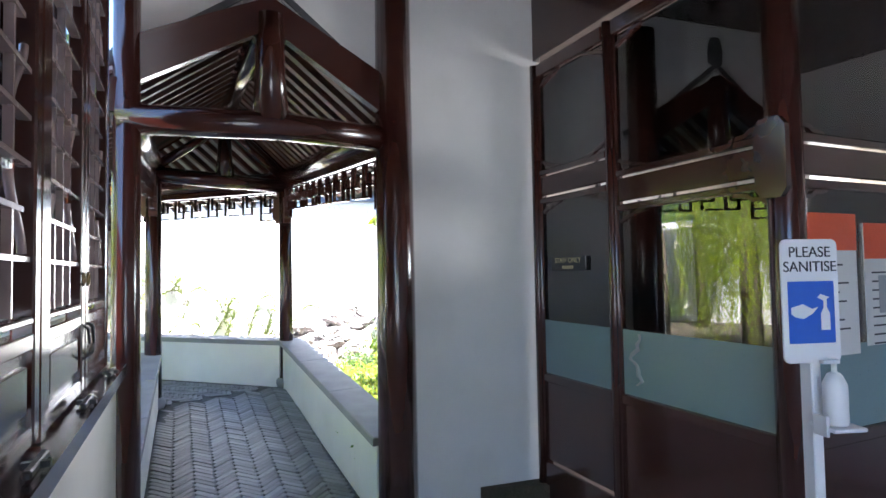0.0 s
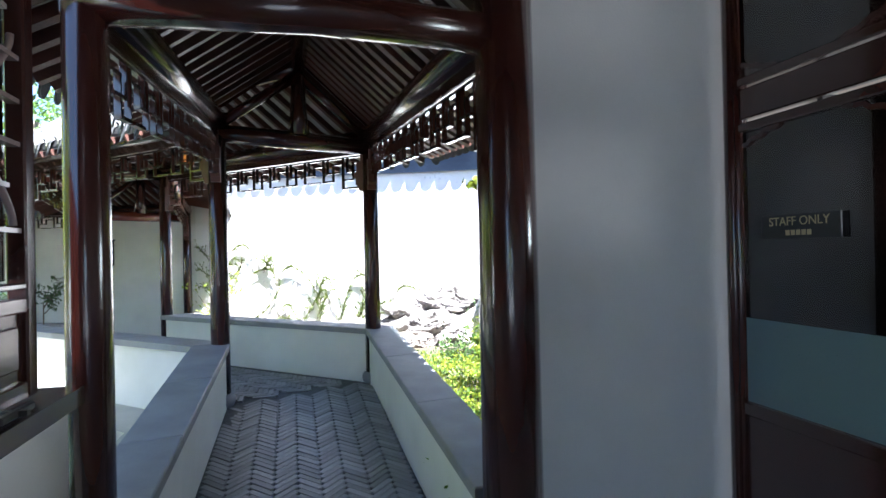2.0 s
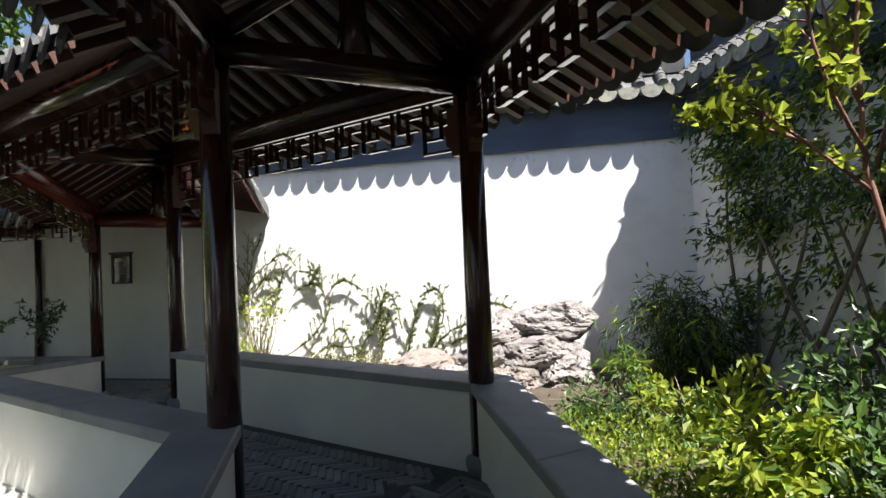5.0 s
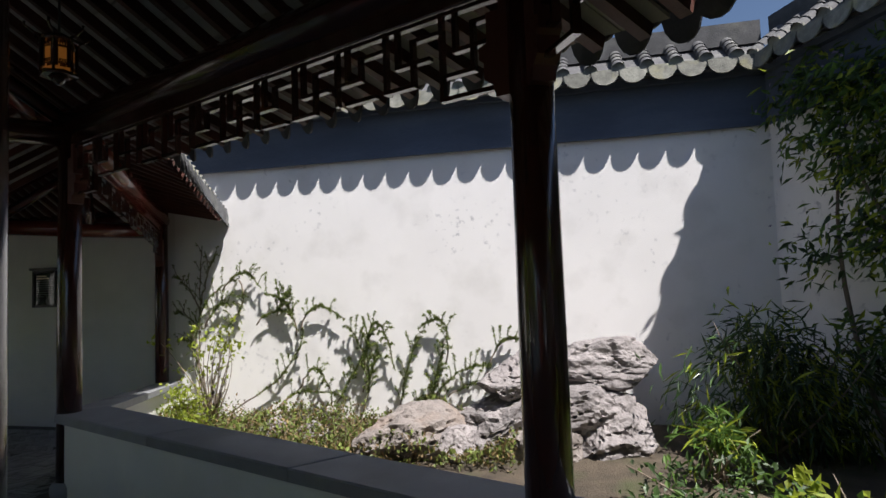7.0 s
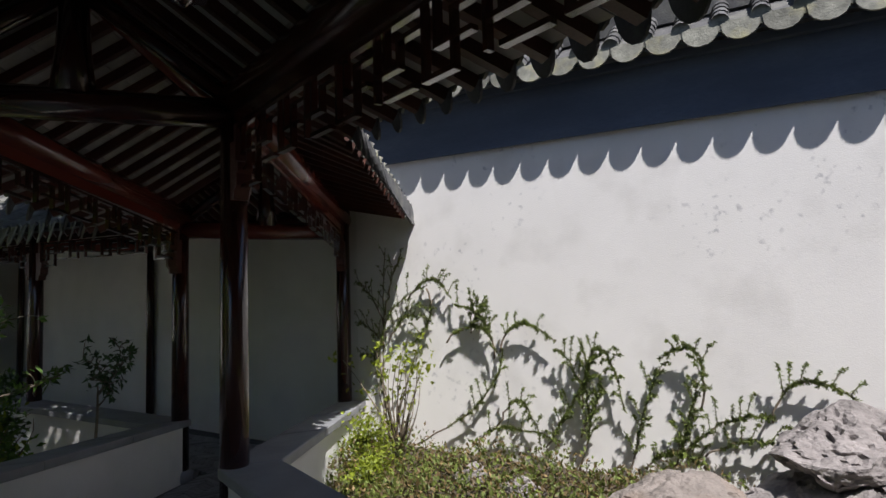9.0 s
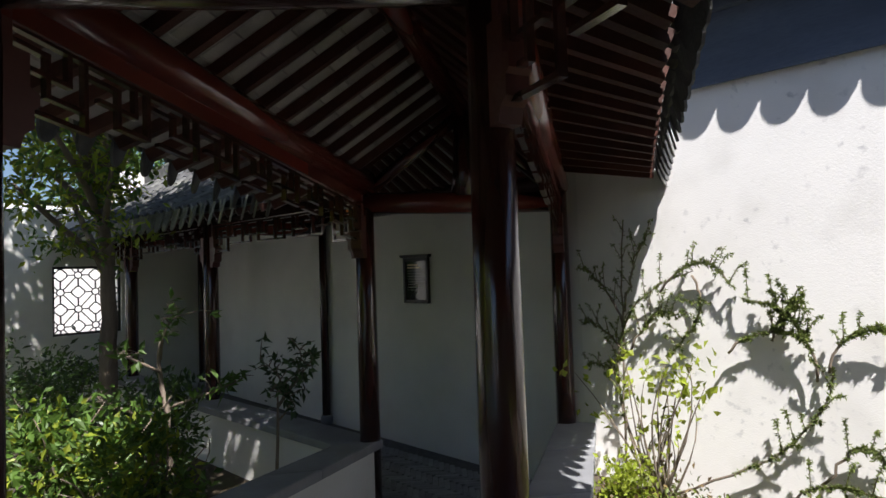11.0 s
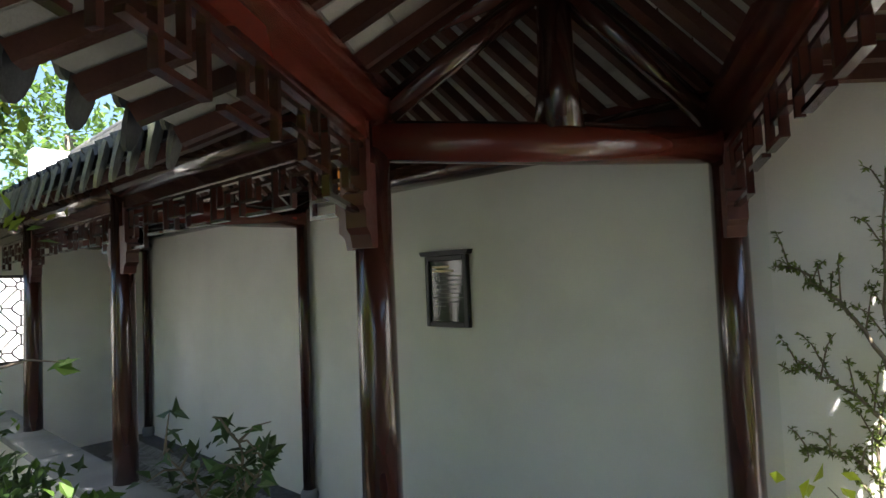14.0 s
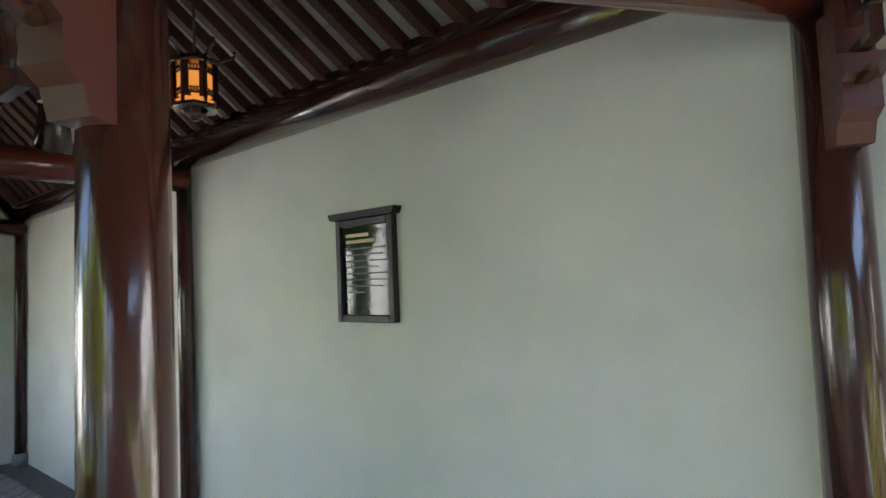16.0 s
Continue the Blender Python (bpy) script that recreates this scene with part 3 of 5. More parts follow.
    p = [(-0.235, 3.45), (-0.235, 3.53), (0.15, 3.80), (0.15, 3.60)]
    va = [bm.verts.new((*(a - face * x), z)) for x, z in p]
    vb = [bm.verts.new((*(b - face * x), z)) for x, z in p]
    bm.faces.new(va), bm.faces.new(vb[::-1])
    for i in range(4):
        bm.faces.new((va[i], va[(i + 1) % 4], vb[(i + 1) % 4], vb[i]))
    part("coping_bed", bm, TILE, t)
    bm = B()
    slab(bm, quad(0.07, 0.23), 3.78, 4.02)
    part("coping_ridge", bm, TILE, t)
    n = int(L / 0.281)
    side = V(d.x, d.y, 0)
    f3 = V(face.x, face.y, 0)
    for i in range(n):
        q = a + d * (0.14 + 0.281 * i)
        e, r = V(*(q + face * 0.25), 3.55), V(*(q - face * 0.10), 3.82)
        bm = B()
        for j in range(4):
            x0, x1 = r.lerp(e, j / 4), r.lerp(e, (j + 1) / 4)
            ax, sd, up = frame_of(x0, x1)
            rings = []
            for pp, rr in ((x0, 0.062), (x1, 0.072)):
                rings.append([bm.verts.new(pp + sd * math.cos(math.pi * h / 6) * rr + up * math.sin(math.pi * h / 6) * rr) for h in range(7)])
            for h in range(6):
                fc = bm.faces.new((rings[0][h], rings[0][h + 1], rings[1][h + 1], rings[1][h]))
                fc.smooth = True
        part("barrel_tile", bm, TILE, t)
        bm = B()
        plate(bm, [e + side * math.cos(x * math.pi / 7) * 0.074 + V(0, 0, math.sin(x * math.pi / 7) * 0.074) for x in range(14)], 0.02)
        part("tile_end", bm, LICHEN, t, "round moulded tile end")
        g = V(*(a + d * (0.281 * (i + 1))), 0) + f3 * 0.255
        bm = B()
        plate(bm, [g + side * x + V(0, 0, 3.53 + z) - f3 * z * 0.2 for x, z in drip_outline(0.134, 0.15)], 0.016)
        part("drip_tile", bm, LICHEN, t, "scalloped moulded drip tile")
    return t


garden_wall("wall_garden", V(-6.81, WALL_Y), CORNER)
garden_wall("wall_east", CORNER, CORNER + EAST * 7.6)
bm = B()
slab(bm, [(-14.7, WALL_Y), (-6.81, WALL_Y), (-6.81, WALL_Y + 0.3), (-14.7, WALL_Y + 0.3)], -0.9, 3.5)
part("wall_north", bm, PLASTER, kind="structure", label="plain white plastered wall behind the covered walk", category="wall")

# ---- entrance hall ----
U = V(-0.39, 0.92).normalized()
W_ = V(U.y, -U.x)


def P3(base, du, dv, z):
    p = V(*base) + U * du + W_ * dv
    return V(p.x, p.y, z)


for p, r, lab in (((-1.75, 3.48), 0.072, "dark lacquered gate post beside the casements"), ((-0.335, 4.23), 0.128, "thick dark lacquered gate post against the white wall")):
    post(p, 3.45, r, lab, z0=-0.36)
a, b = V(*LP[0], 2.30), V(*RP[0], 2.34)
gate = thing("gate_beam", (a + b) / 2, "dark lacquered gate beam with a gabled frame above", "beam")
bm = B()
tube(bm, [a, a.lerp(b, 0.5) + V(0, 0, 0.035), b], [0.085, 0.09, 0.085], 18)
part("log", bm, LACQUER, gate)
m = (a + b) / 2
bm = B()
tube(bm, [m + V(0, 0, 0.05), m + V(0, 0, 0.4), m + V(0, 0, 0.72)], [0.11, 0.09, 0.085], 14)
part("king_post", bm, LACQUER, gate)
for end in (a, b):
    bm = B()
    plate(bm, [V(end.x, end.y, 2.45), V(end.x, end.y, 2.73), V(m.x, m.y, 3.15), V(m.x, m.y, 2.95)], 0.07)
    part("gable_board", bm, LACQUER, gate, "broad dark gable board")
# white wall over the gate, and the wall beside it
nrm = left_of(LP[0], RP[0])
o = [V(*LP[0]), V(*RP[0]), V(*RP[0]) + nrm * 0.12, V(*LP[0]) + nrm * 0.12]
bm = B()
for e in (0, 1):
    end = o[e]
    mid = (o[0] + o[1]) / 2
    q = [V(end.x, end.y, 2.70), V(mid.x, mid.y, 3.12), V(mid.x, mid.y, 3.9), V(end.x, end.y, 3.9)]
    vs = [bm.verts.new(x + V(nrm.x, nrm.y, 0) * f) for f in (0.02, 0.12) for x in q]
    for f in ((0, 1, 2, 3), (7, 6, 5, 4), (0, 4, 5, 1), (1, 5, 6, 2), (2, 6, 7, 3), (3, 7, 4, 0)):
        bm.faces.new([vs[i] for i in f])
part("wall_gable", bm, PLASTER, kind="structure", label="white plaster above the gabled gate frame", category="wall")
bm = B()
slab(bm, [(-0.30, 4.33), (0.74, 4.66), (0.70, 4.90), (-0.36, 4.60)], -0.9, 3.9)
part("wall_beside_gate", bm, PLASTER, kind="structure", label="plain white plastered wall beside the gate", category="wall")

# left: casements on a low wall
C0 = (-1.70, 3.33)
bm = B()
q = [V(*C0) + U * 0.05 - W_ * 0.02, V(*C0) - U * 4.2 - W_ * 0.02, V(*C0) - U * 4.2 - W_ * 0.22, V(*C0) + U * 0.05 - W_ * 0.22]
slab(bm, q, -0.9, 0.925)
part("wall_dado", bm, PLASTER, kind="structure", label="low white wall under the casement windows", category="wall")
bm = B()
q = [V(*C0) + U * 0.05 + W_ * 0.03, V(*C0) - U * 4.2 + W_ * 0.03, V(*C0) - U * 4.2 - W_ * 0.22, V(*C0) + U * 0.05 - W_ * 0.22]
slab(bm, q, 0.927, 0.985)
part("window_sill", bm, LACQUER, kind="structure", label="dark lacquered sill below the casements", category="sill")
bm = B()
q = [V(*C0) + U * 0.05 + W_ * 0.0, V(*C0) - U * 4.2, V(*C0) - U * 4.2 - W_ * 0.2, V(*C0) + U * 0.05 - W_ * 0.2]
slab(bm, q, 3.02, 3.9)
part("wall_over_casements", bm, LACQUER, kind="structure", label="dark wooden head above the casements", category="wall")


def casement(s0, s1, handle_at):
    """A tall lattice casement in the line of the low wall, from s0 to s1 back along it."""
    def at(s, z, out=0.0):
        return P3(C0, -s, -0.07 + out, z)
    t = thing("lattice_casement", at((s0 + s1) / 2, 1.0), "dark lacquered lattice casement with glass behind", "window", "casements")
    for s in (s0 + 0.03, s1 - 0.03):
        bm = B()
        bar(bm, at(s, 1.0), at(s, 3.0), 0.055, 0.06, up=(U.x, U.y, 0), bevel=0.006)
        part("stile", bm, LACQUER, t)
    for z, h in ((1.025, 0.05), (1.27, 0.045), (1.325, 0.02), (2.975, 0.05)):
        bm = B()
        bar(bm, at(s0 + 0.055, z), at(s1 - 0.055, z), 0.05, h, bevel=0.005)
        part("rail", bm, LACQUER, t)
    bm = B()
    bar(bm, at(s0 + 0.055, 1.15), at(s1 - 0.055, 1.15), 0.02, 0.2)
    pan = part("lower_panel", bm, LACQUER, t)
    bm = B()
    bar(bm, at(s0 + 0.10, 1.15, 0.014), at(s1 - 0.10, 1.15, 0.014), 0.014, 0.125, bevel=0.005)
    part("raised_field", bm, LACQUER, pan)
    a0, a1 = s0 + 0.06, s1 - 0.06
    w = a1 - a0
    zs = [1.36 + 0.125 * i for i in range(13)]
    for i, z in enumerate(zs[1:]):
        x0, x1 = (a0, a1)
        if i % 4 == 1:
            x0 = a0 + w * 0.12
        if i % 4 == 3:
            x1 = a1 - w * 0.12
        bm = B()
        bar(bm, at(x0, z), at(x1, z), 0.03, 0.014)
        part("lattice_bar", bm, LATTICE, t, "glossy lacquered bar with its highlight painted in as pale colour")
    for f in (0.27, 0.5, 0.73):
        cuts = ((1.34, 2.95),) if f == 0.5 else ((1.34, 1.62), (1.74, 2.26), (2.36, 2.95))
        for z0, z1 in cuts:
            bm = B()
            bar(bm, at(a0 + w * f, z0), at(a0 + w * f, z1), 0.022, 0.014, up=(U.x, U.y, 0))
            part("lattice_bar", bm, LATTICE, t, "glossy lacquered bar with its highlight painted in as pale colour")
    for sg, x in ((1, a0), (-1, a1)):
        for zc, flip in ((1.50, 1), (2.05, -1), (2.5, 1)):
            pts = []
            for j in range(9):
                an = j / 8
                pts.append(at(x + sg * w * (0.03 + 0.24 * (0.5 - 0.5 * math.cos(math.pi * an))), zc + flip * 0.2 * an))
            bm = B()
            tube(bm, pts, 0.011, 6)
            part("curved_bar", bm, LATTICE, t, "glossy lacquered bar with its highlight painted in as pale colour")
    bm = B()
    bar(bm, at(a0, 2.15, -0.03), at(a1, 2.15, -0.03), 0.004, 1.62)
    gl = part("pane", bm, PANE, t)
    gl.visible_shadow = False
    hs = handle_at
    pts = [at(hs, 1.12, 0.02), at(hs, 1.14, 0.045), at(hs, 1.19, 0.05), at(hs, 1.24, 0.045), at(hs, 1.26, 0.02)]
    bm = B()
    tube(bm, pts, 0.006, 8)
    part("handle", bm, BLACK, t, "curved black iron pull")
    bm = B()
    ring = [at(hs, 1.43, 0.03) + V(U.x, U.y, 0) * 0.025 * math.cos(x) + V(0, 0, 0.025 * math.sin(x)) for x in [2 * math.pi * j / 12 for j in range(13)]]
    tube(bm, ring, 0.004, 6, caps=False)
    part("ring_pull", bm, BRASS, t, "small brass ring")
    bm = B()
    bar(bm, at(s0 + 0.15, 1.0, 0.07), at(s0 + 0.33, 1.0, 0.07), 0.02, 0.02, bevel=0.004)
    bar(bm, at(s0 + 0.24, 1.0, 0.04), at(s0 + 0.24, 1.0, 0.1), 0.02, 0.015)
    part("slide_bolt", bm, BLACK, t, "black iron slide bolt on the sill")


for i, (s0, s1) in enumerate(((0.10, 0.76), (0.78, 1.44), (1.50, 2.16), (2.18, 2.84), (2.90, 3.56))):
    casement(s0, s1, (s1 - 0.045) if i % 2 == 0 else (s0 + 0.045))
bm = B()
for s in (1.47, 2.87, 3.6):
    bar(bm, P3(C0, -s, -0.07, 0.99), P3(C0, -s, -0.07, 3.0), 0.06, 0.05, up=(U.x, U.y, 0))
part("casement_post", bm, LACQUER, kind="structure", label="dark mullions between pairs of casements", category="mullion")

# red-brown boarded wing across the passage outside
bm = B()
q = [V(*C0) - U * 0.5 - W_ * 1.9, V(*C0) - U * 5.2 - W_ * 1.9, V(*C0) - U * 5.2 - W_ * 2.1, V(*C0) - U * 0.5 - W_ * 2.1]
slab(bm, q, -0.9, 2.5)
part("wall_wing", bm, RED, kind="structure", label="red-brown boarded wall outside the casements", category="wall")

# ceiling and back of the hall
hall = [(-1.86, 3.40), (-0.33, 4.46), (0.70, 4.66), (4.6, 6.3), (6.4, 1.6), (4.2, -3.2), (0.4, -3.2), (-0.25, -0.6)]
bm = B()
slab(bm, hall, 3.62, 3.75)
part("ceiling", bm, LACQUER, kind="structure", label="dark boarded ceiling of the entrance hall", category="ceiling")
bm = B()
slab(bm, [(x * 1.02, y * 1.02) for x, y in hall], 3.9, 4.1)
part("roof_hall", bm, TILE, kind="structure", label="grey roof over the entrance hall", category="roof")
for off in (0.6, 2.6):
    p0, p1 = V(-0.1, 4.55, 3.54) - V(U.x, U.y, 0) * off, V(4.3, 6.3, 3.54) - V(U.x, U.y, 0) * off
    t = thing("ceiling_beam", p0, "round dark lacquered ceiling beam", "beam", "hall beams")
    bm = B()
    tube(bm, [p0, p1], 0.08, 14)
    part("log", bm, LACQUER, t)

# glazed partition
T0 = (0.73, 4.59)      # far end, at the white wall
LEN2 = 0.82            # along to the middle post
LEN3 = 1.92            # along to the corner post


def scroll(bm, at, s, z, flip, rise, length=0.2):
    """Carved corner spandrel: a wavy strip running from a post along a rail."""
    pts = [at(s + flip * length * f, z + rise * h) for f, h in ((0, 1), (0.15, 1), (0.3, 0.65), (0.5, 0.6), (0.62, 0.25), (0.85, 0.2), (1, 0))]
    for p, q in zip(pts, pts[1:]):
        bar(bm, p, q, 0.03, 0.02)


def partition(name, base, direction, spans, label):
    d = direction.normalized()

    def at(s, z, out=0.0):
        p = V(*base) + d * s + V(-d.y, d.x) * out
        return V(p.x, p.y, z - 0.05)
    t = thing(name, at(spans[-1] / 2, 0), label, "partition", "glazed partitions", "structure")
    up = (d.x, d.y, 0)
    for i, s in enumerate(spans):
        bm = B()
        for o_ in (-0.028, 0.0, 0.028):
            tube(bm, [at(s, -0.32, o_), at(s, 3.02, o_)], 0.03 if o_ else 0.042, 10)
        part("post", bm, LACQUER, t)
    for i, (s0, s1) in enumerate(zip(spans, spans[1:])):
        L0, L1 = s0 + 0.045, s1 - 0.045
        low = 0.0 if i == 0 and s1 < 1.0 else 0.14       # the middle rail sits lower beside the door leaf
        for z, h, w in ((-0.09, 0.36, 0.06), (0.70, 0.06, 0.06), (1.99 - low, 0.04, 0.06), (2.10 - low, 0.14, 0.035), (2.20 - low, 0.04, 0.06), (2.97, 0.09, 0.08)):
            bm = B()
            bar(bm, at(L0, z), at(L1, z), w, h, bevel=0.006)
            part("rail", bm, LACQUER, t)
        bm = B()
        bar(bm, at(L0, 0.39), at(L1, 0.39), 0.025, 0.56)
        lp = part("lower_panel", bm, LACQUER, t)
        bm = B()
        bar(bm, at(L0 + 0.08, 0.39, 0.02), at(L1 - 0.08, 0.39, 0.02), 0.02, 0.40, bevel=0.008)
        part("raised_field", bm, LACQUER, lp)
        for z0, z1 in ((0.73, 1.97 - low), (2.22 - low, 2.92)):
            bm = B()
            bar(bm, at(L0, (z0 + z1) / 2), at(L1, (z0 + z1) / 2), 0.006, z1 - z0)
            g = part("pane", bm, GLASS, t, "clear reflecting glass")
            g.visible_shadow = False
        bm = B()
        bar(bm, at(L0 + 0.005, 0.925, -0.008), at(L1 - 0.005, 0.925, -0.008), 0.002, 0.385)
        part("frosted_band", bm, FROST, t, "pale green frosted film across the glass")
        for s, f in ((L0, 1), (L1, -1)):
            for z, r in ((1.97 - low, -0.06), (2.22 - low, 0.06), (2.92, -0.06)):
                bm = B()
                scroll(bm, at, s, z, f, r, min(0.22, (L1 - L0) * 0.4))
                part("carved_corner", bm, LACQUER, t, "carved scroll corner")
    return at, t


at1, part1 = partition("partition_1", T0, -U, [0.0, LEN2, LEN3], "dark lacquered partition with carved rails and glass")
corner = V(*T0) - U * LEN3
at2, part2 = partition("partition_2", tuple(corner), W_, [0.0, 1.1, 2.3], "dark lacquered glazed partition with notices behind")
bm = B()
c = at1(LEN3, 0)
tube(bm, [c - V(0, 0, 0.31), c + V(0, 0, 3.05)], 0.075, 18)
part("corner_post", bm, LACQUER, part1)
bm = B()
plate(bm, [at1(LEN3 - 0.075 + x, z, -0.085) for x, z in ((0, 1.82), (0.03, 1.78), (0.12, 1.78), (0.15, 1.82), (0.15, 2.09), (0.12, 2.13), (0.03, 2.13), (0, 2.09))], 0.03)
part("carved_block", bm, LACQUER, part1, "notched carved block on the corner post")
# plain curling ornament on the frosted film
bm = B()
tube(bm, [at1(LEN2 + 0.16 + 0.035 * math.sin(j * 0.9) + 0.02 * math.sin(j * 2.1), 0.80 + 0.03 * j, -0.014) for j in range(11)], [0.006 + 0.008 * abs(math.sin(j * 0.7)) for j in range(11)], 6)
part("curl_ornament", bm, GREYINK, part1, "grey curling ornament on the film")


def words(name, text, size, m, material, parent=None, label="", align="CENTER"):
    cu = bpy.data.curves.new(name, "FONT")
    cu.body, cu.size, cu.align_x, cu.extrude = text, size, align, 0.0008
    cu.materials.append(material)
    ob = new(name, cu)
    ob.matrix_world = m
    if parent:
        ob.parent = parent
        ob.matrix_parent_inverse = Matrix.Translation(parent.location).inverted()
    return tagged(ob, label)


def facing(p, right, up=(0, 0, 1)):
    """Pose at p with local x along right, y along up."""
    r = V(right).normalized()
    u = V(up)
    n_ = r.cross(u).normalized()
    return Matrix.Translation(p) @ Matrix((r, u, n_)).transposed().to_4x4()


def sheet(name, at, s0, s1, z0, z1, out, material, parent, label="", thick=0.004):
    bm = B()
    bar(bm, at(s0, (z0 + z1) / 2, out), at(s1, (z0 + z1) / 2, out), thick, z1 - z0)
    return part(name, bm, material, parent, label)


RT = (-U.x, -U.y, 0)     # to the right for someone facing the partition
plq = thing("staff_plaque", at1(0.36, 1.5, -0.02), "small dark plaque with pale lettering on the glass", "sign")
sheet("plate", at1, 0.17, 0.55, 1.475, 1.575, -0.022, DARKPANEL, plq, thick=0.008)
words("lettering", "STAFF ONLY", 0.052, facing(at1(0.36, 1.53, -0.028), RT), GOLD, plq)
for j in range(5):
    sheet("lettering_mark", at1, 0.30 + 0.026 * j, 0.32 + 0.026 * j, 1.488, 1.51, -0.0285, GOLD, plq, thick=0.001)
db = thing("dark_board", at1(0.4, 1.3, 0.12), "plain dark board standing behind the door glass", "board")
sheet("board", at1, 0.08, 0.72, 1.06, 1.50, 0.12, DARKPANEL, db, thick=0.02)
nt = thing("notice_sheet", at1(1.7, 1.3, 0.03), "pale printed notice taped inside the glass", "notice")
sheet("paper", at1, 1.36, 1.86, 1.13, 1.46, 0.02, PAPER, nt)
for j in range(6):
    sheet("print_line", at1, 1.42, 1.42 + (0.38, 0.30, 0.36, 0.2, 0.33, 0.25)[j], 1.36 - 0.035 * j, 1.372 - 0.035 * j, 0.015, GREYINK, nt, thick=0.001)
# notices on the second partition
for i, (s0, s1, z0, z1) in enumerate(((0.10, 0.46, 1.07, 1.72), (0.52, 0.92, 1.10, 1.68))):
    n2 = thing("notice_sheet", at2(s0, z0, -0.02), "white notice with an orange-red heading on the glass", "notice", "notices")
    sheet("paper", at2, s0, s1, z0, z1, -0.012, PAPER, n2)
    sheet("heading_block", at2, s0, s1, z1 - 0.17, z1 + 0.001, -0.0155, ORANGE, n2, "orange-red heading block", 0.002)
    for j in range(9):
        ln = (0.2, 0.14, 0.24, 0.17, 0.22, 0.1, 0.2, 0.24, 0.16)[j]
        sheet("print_line", at2, s0 + 0.05, s0 + 0.05 + ln, z1 - 0.24 - 0.042 * j, z1 - 0.232 - 0.042 * j, -0.0155, INK, n2, thick=0.001)
    if i:
        sheet("code_block", at2, s0 + 0.1, s0 + 0.28, z0 + 0.15, z0 + 0.33, -0.016, GREYINK, n2, "plain grey square", 0.001)
ins = thing("room_bench", at2(1.2, 0, 0.6), "dark counter inside the room", "counter")
bm = B()
bar(bm, at2(0.1, 0.26, 0.5), at2(2.2, 0.26, 0.5), 0.5, 1.08, bevel=0.01)
part("counter_body", bm, DARKPANEL, ins)

# room behind the partition
bm = B()
q0, q1, q2, q3 = V(0.80, 4.80), V(4.6, 6.42), V(5.7, 3.9), at2(2.3, 0)
slab(bm, [q0, q1, q1 + V(-0.08, 0.2), q0 + V(-0.08, 0.2)], -0.9, 3.9)
# unseen window opening, added to hold the fill lamp
for f0_, f1_, z0_, z1_ in ((0.0, 1.0, -0.9, 0.9), (0.0, 1.0, 2.6, 3.9), (0.0, 0.2, 0.9, 2.6), (0.85, 1.0, 0.9, 2.6)):
    a_, b_ = q1.lerp(q2, f0_), q1.lerp(q2, f1_)
    slab(bm, [a_, b_, b_ + V(0.2, 0.08), a_ + V(0.2, 0.08)], z0_, z1_)
slab(bm, [q2, q3.to_2d(), q3.to_2d() - U * -0.15, q2 - U * -0.15], -0.9, 3.9)
part("wall_room", bm, ROOMWALL, kind="structure", label="plastered walls of the dim staff room", category="wall")
bm = B()
slab(bm, [V(*T0) + U * 0.05, corner, corner - W_ * -0.12, V(*T0) + U * 0.05 + W_ * 0.12], 3.03, 3.62)
slab(bm, [corner, corner + W_ * 2.4, corner + W_ * 2.4 + U * 0.12, corner + U * 0.12], 3.03, 3.62)
part("wall_over_partition", bm, LACQUER, kind="structure", label="dark wooden head above the partition", category="wall")
# unseen side and back walls, added to cut the daylight entering the hall
bm = B()
slab(bm, [(5.6, 3.9), (6.3, 1.5), (6.5, 1.55), (5.8, 4.0)], -0.9, 3.9)
slab(bm, [(6.3, 1.5), (4.3, -3.1), (4.5, -3.15), (6.5, 1.45)], -0.9, 3.9)
slab(bm, [(2.5, -3.1), (4.3, -3.1), (4.3, -3.3), (2.5, -3.3)], -0.9, 3.9)
slab(bm, [(0.4, -3.1), (2.5, -3.1), (2.5, -3.3), (0.4, -3.3)], 2.5, 3.9)
part("wall_hall_back", bm, PLASTER, kind="structure", label="unseen white walls added to close in and dim the hall", category="wall")

# added fill lamp that brightens the room, set in the made-up window opening
lamp = bpy.data.lights.new("room_fill_lamp", "AREA")
lamp.shape, lamp.size, lamp.size_y, lamp.energy, lamp.color = "RECTANGLE", 1.6, 1.6, 17.0, (1.0, 0.96, 0.9)
lo_ = bpy.data.objects.new("room_fill_lamp", lamp)
bpy.context.scene.collection.objects.link(lo_)
wm = q1.lerp(q2, 0.525)
wm = V(wm.x, wm.y, 1.75)
lo_.location = wm + V(0.02, 0.01, 0)
lo_.rotation_euler = V(-(q1.y - q2.y), -(q2.x - q1.x), 0).to_track_quat("-Z", "Z").to_euler()

wl = (V(q1.x, q1.y, 0) - V(q0.x, q0.y, 0)).normalized()
wf = V(wl.y, -wl.x, 0)
cam_at = V(q0.x, q0.y, 2.72) + wl * 0.16 + wf * 0.09
dome = thing("dome_camera", cam_at, "white dome camera on the wall", "camera dome")
bm = B()
bmesh.ops.create_uvsphere(bm, u_segments=20, v_segments=12, radius=0.075, matrix=Matrix.Translation(cam_at))
for f in bm.faces:
    f.smooth = True
part("shell", bm, WHITE, dome)
bm = B()
bmesh.ops.create_uvsphere(bm, u_segments=16, v_segments=10, radius=0.045, matrix=Matrix.Translation(cam_at + wf * 0.045 - V(0, 0, 0.01)))
for f in bm.faces:
    f.smooth = True
part("lens", bm, BLACK, dome)
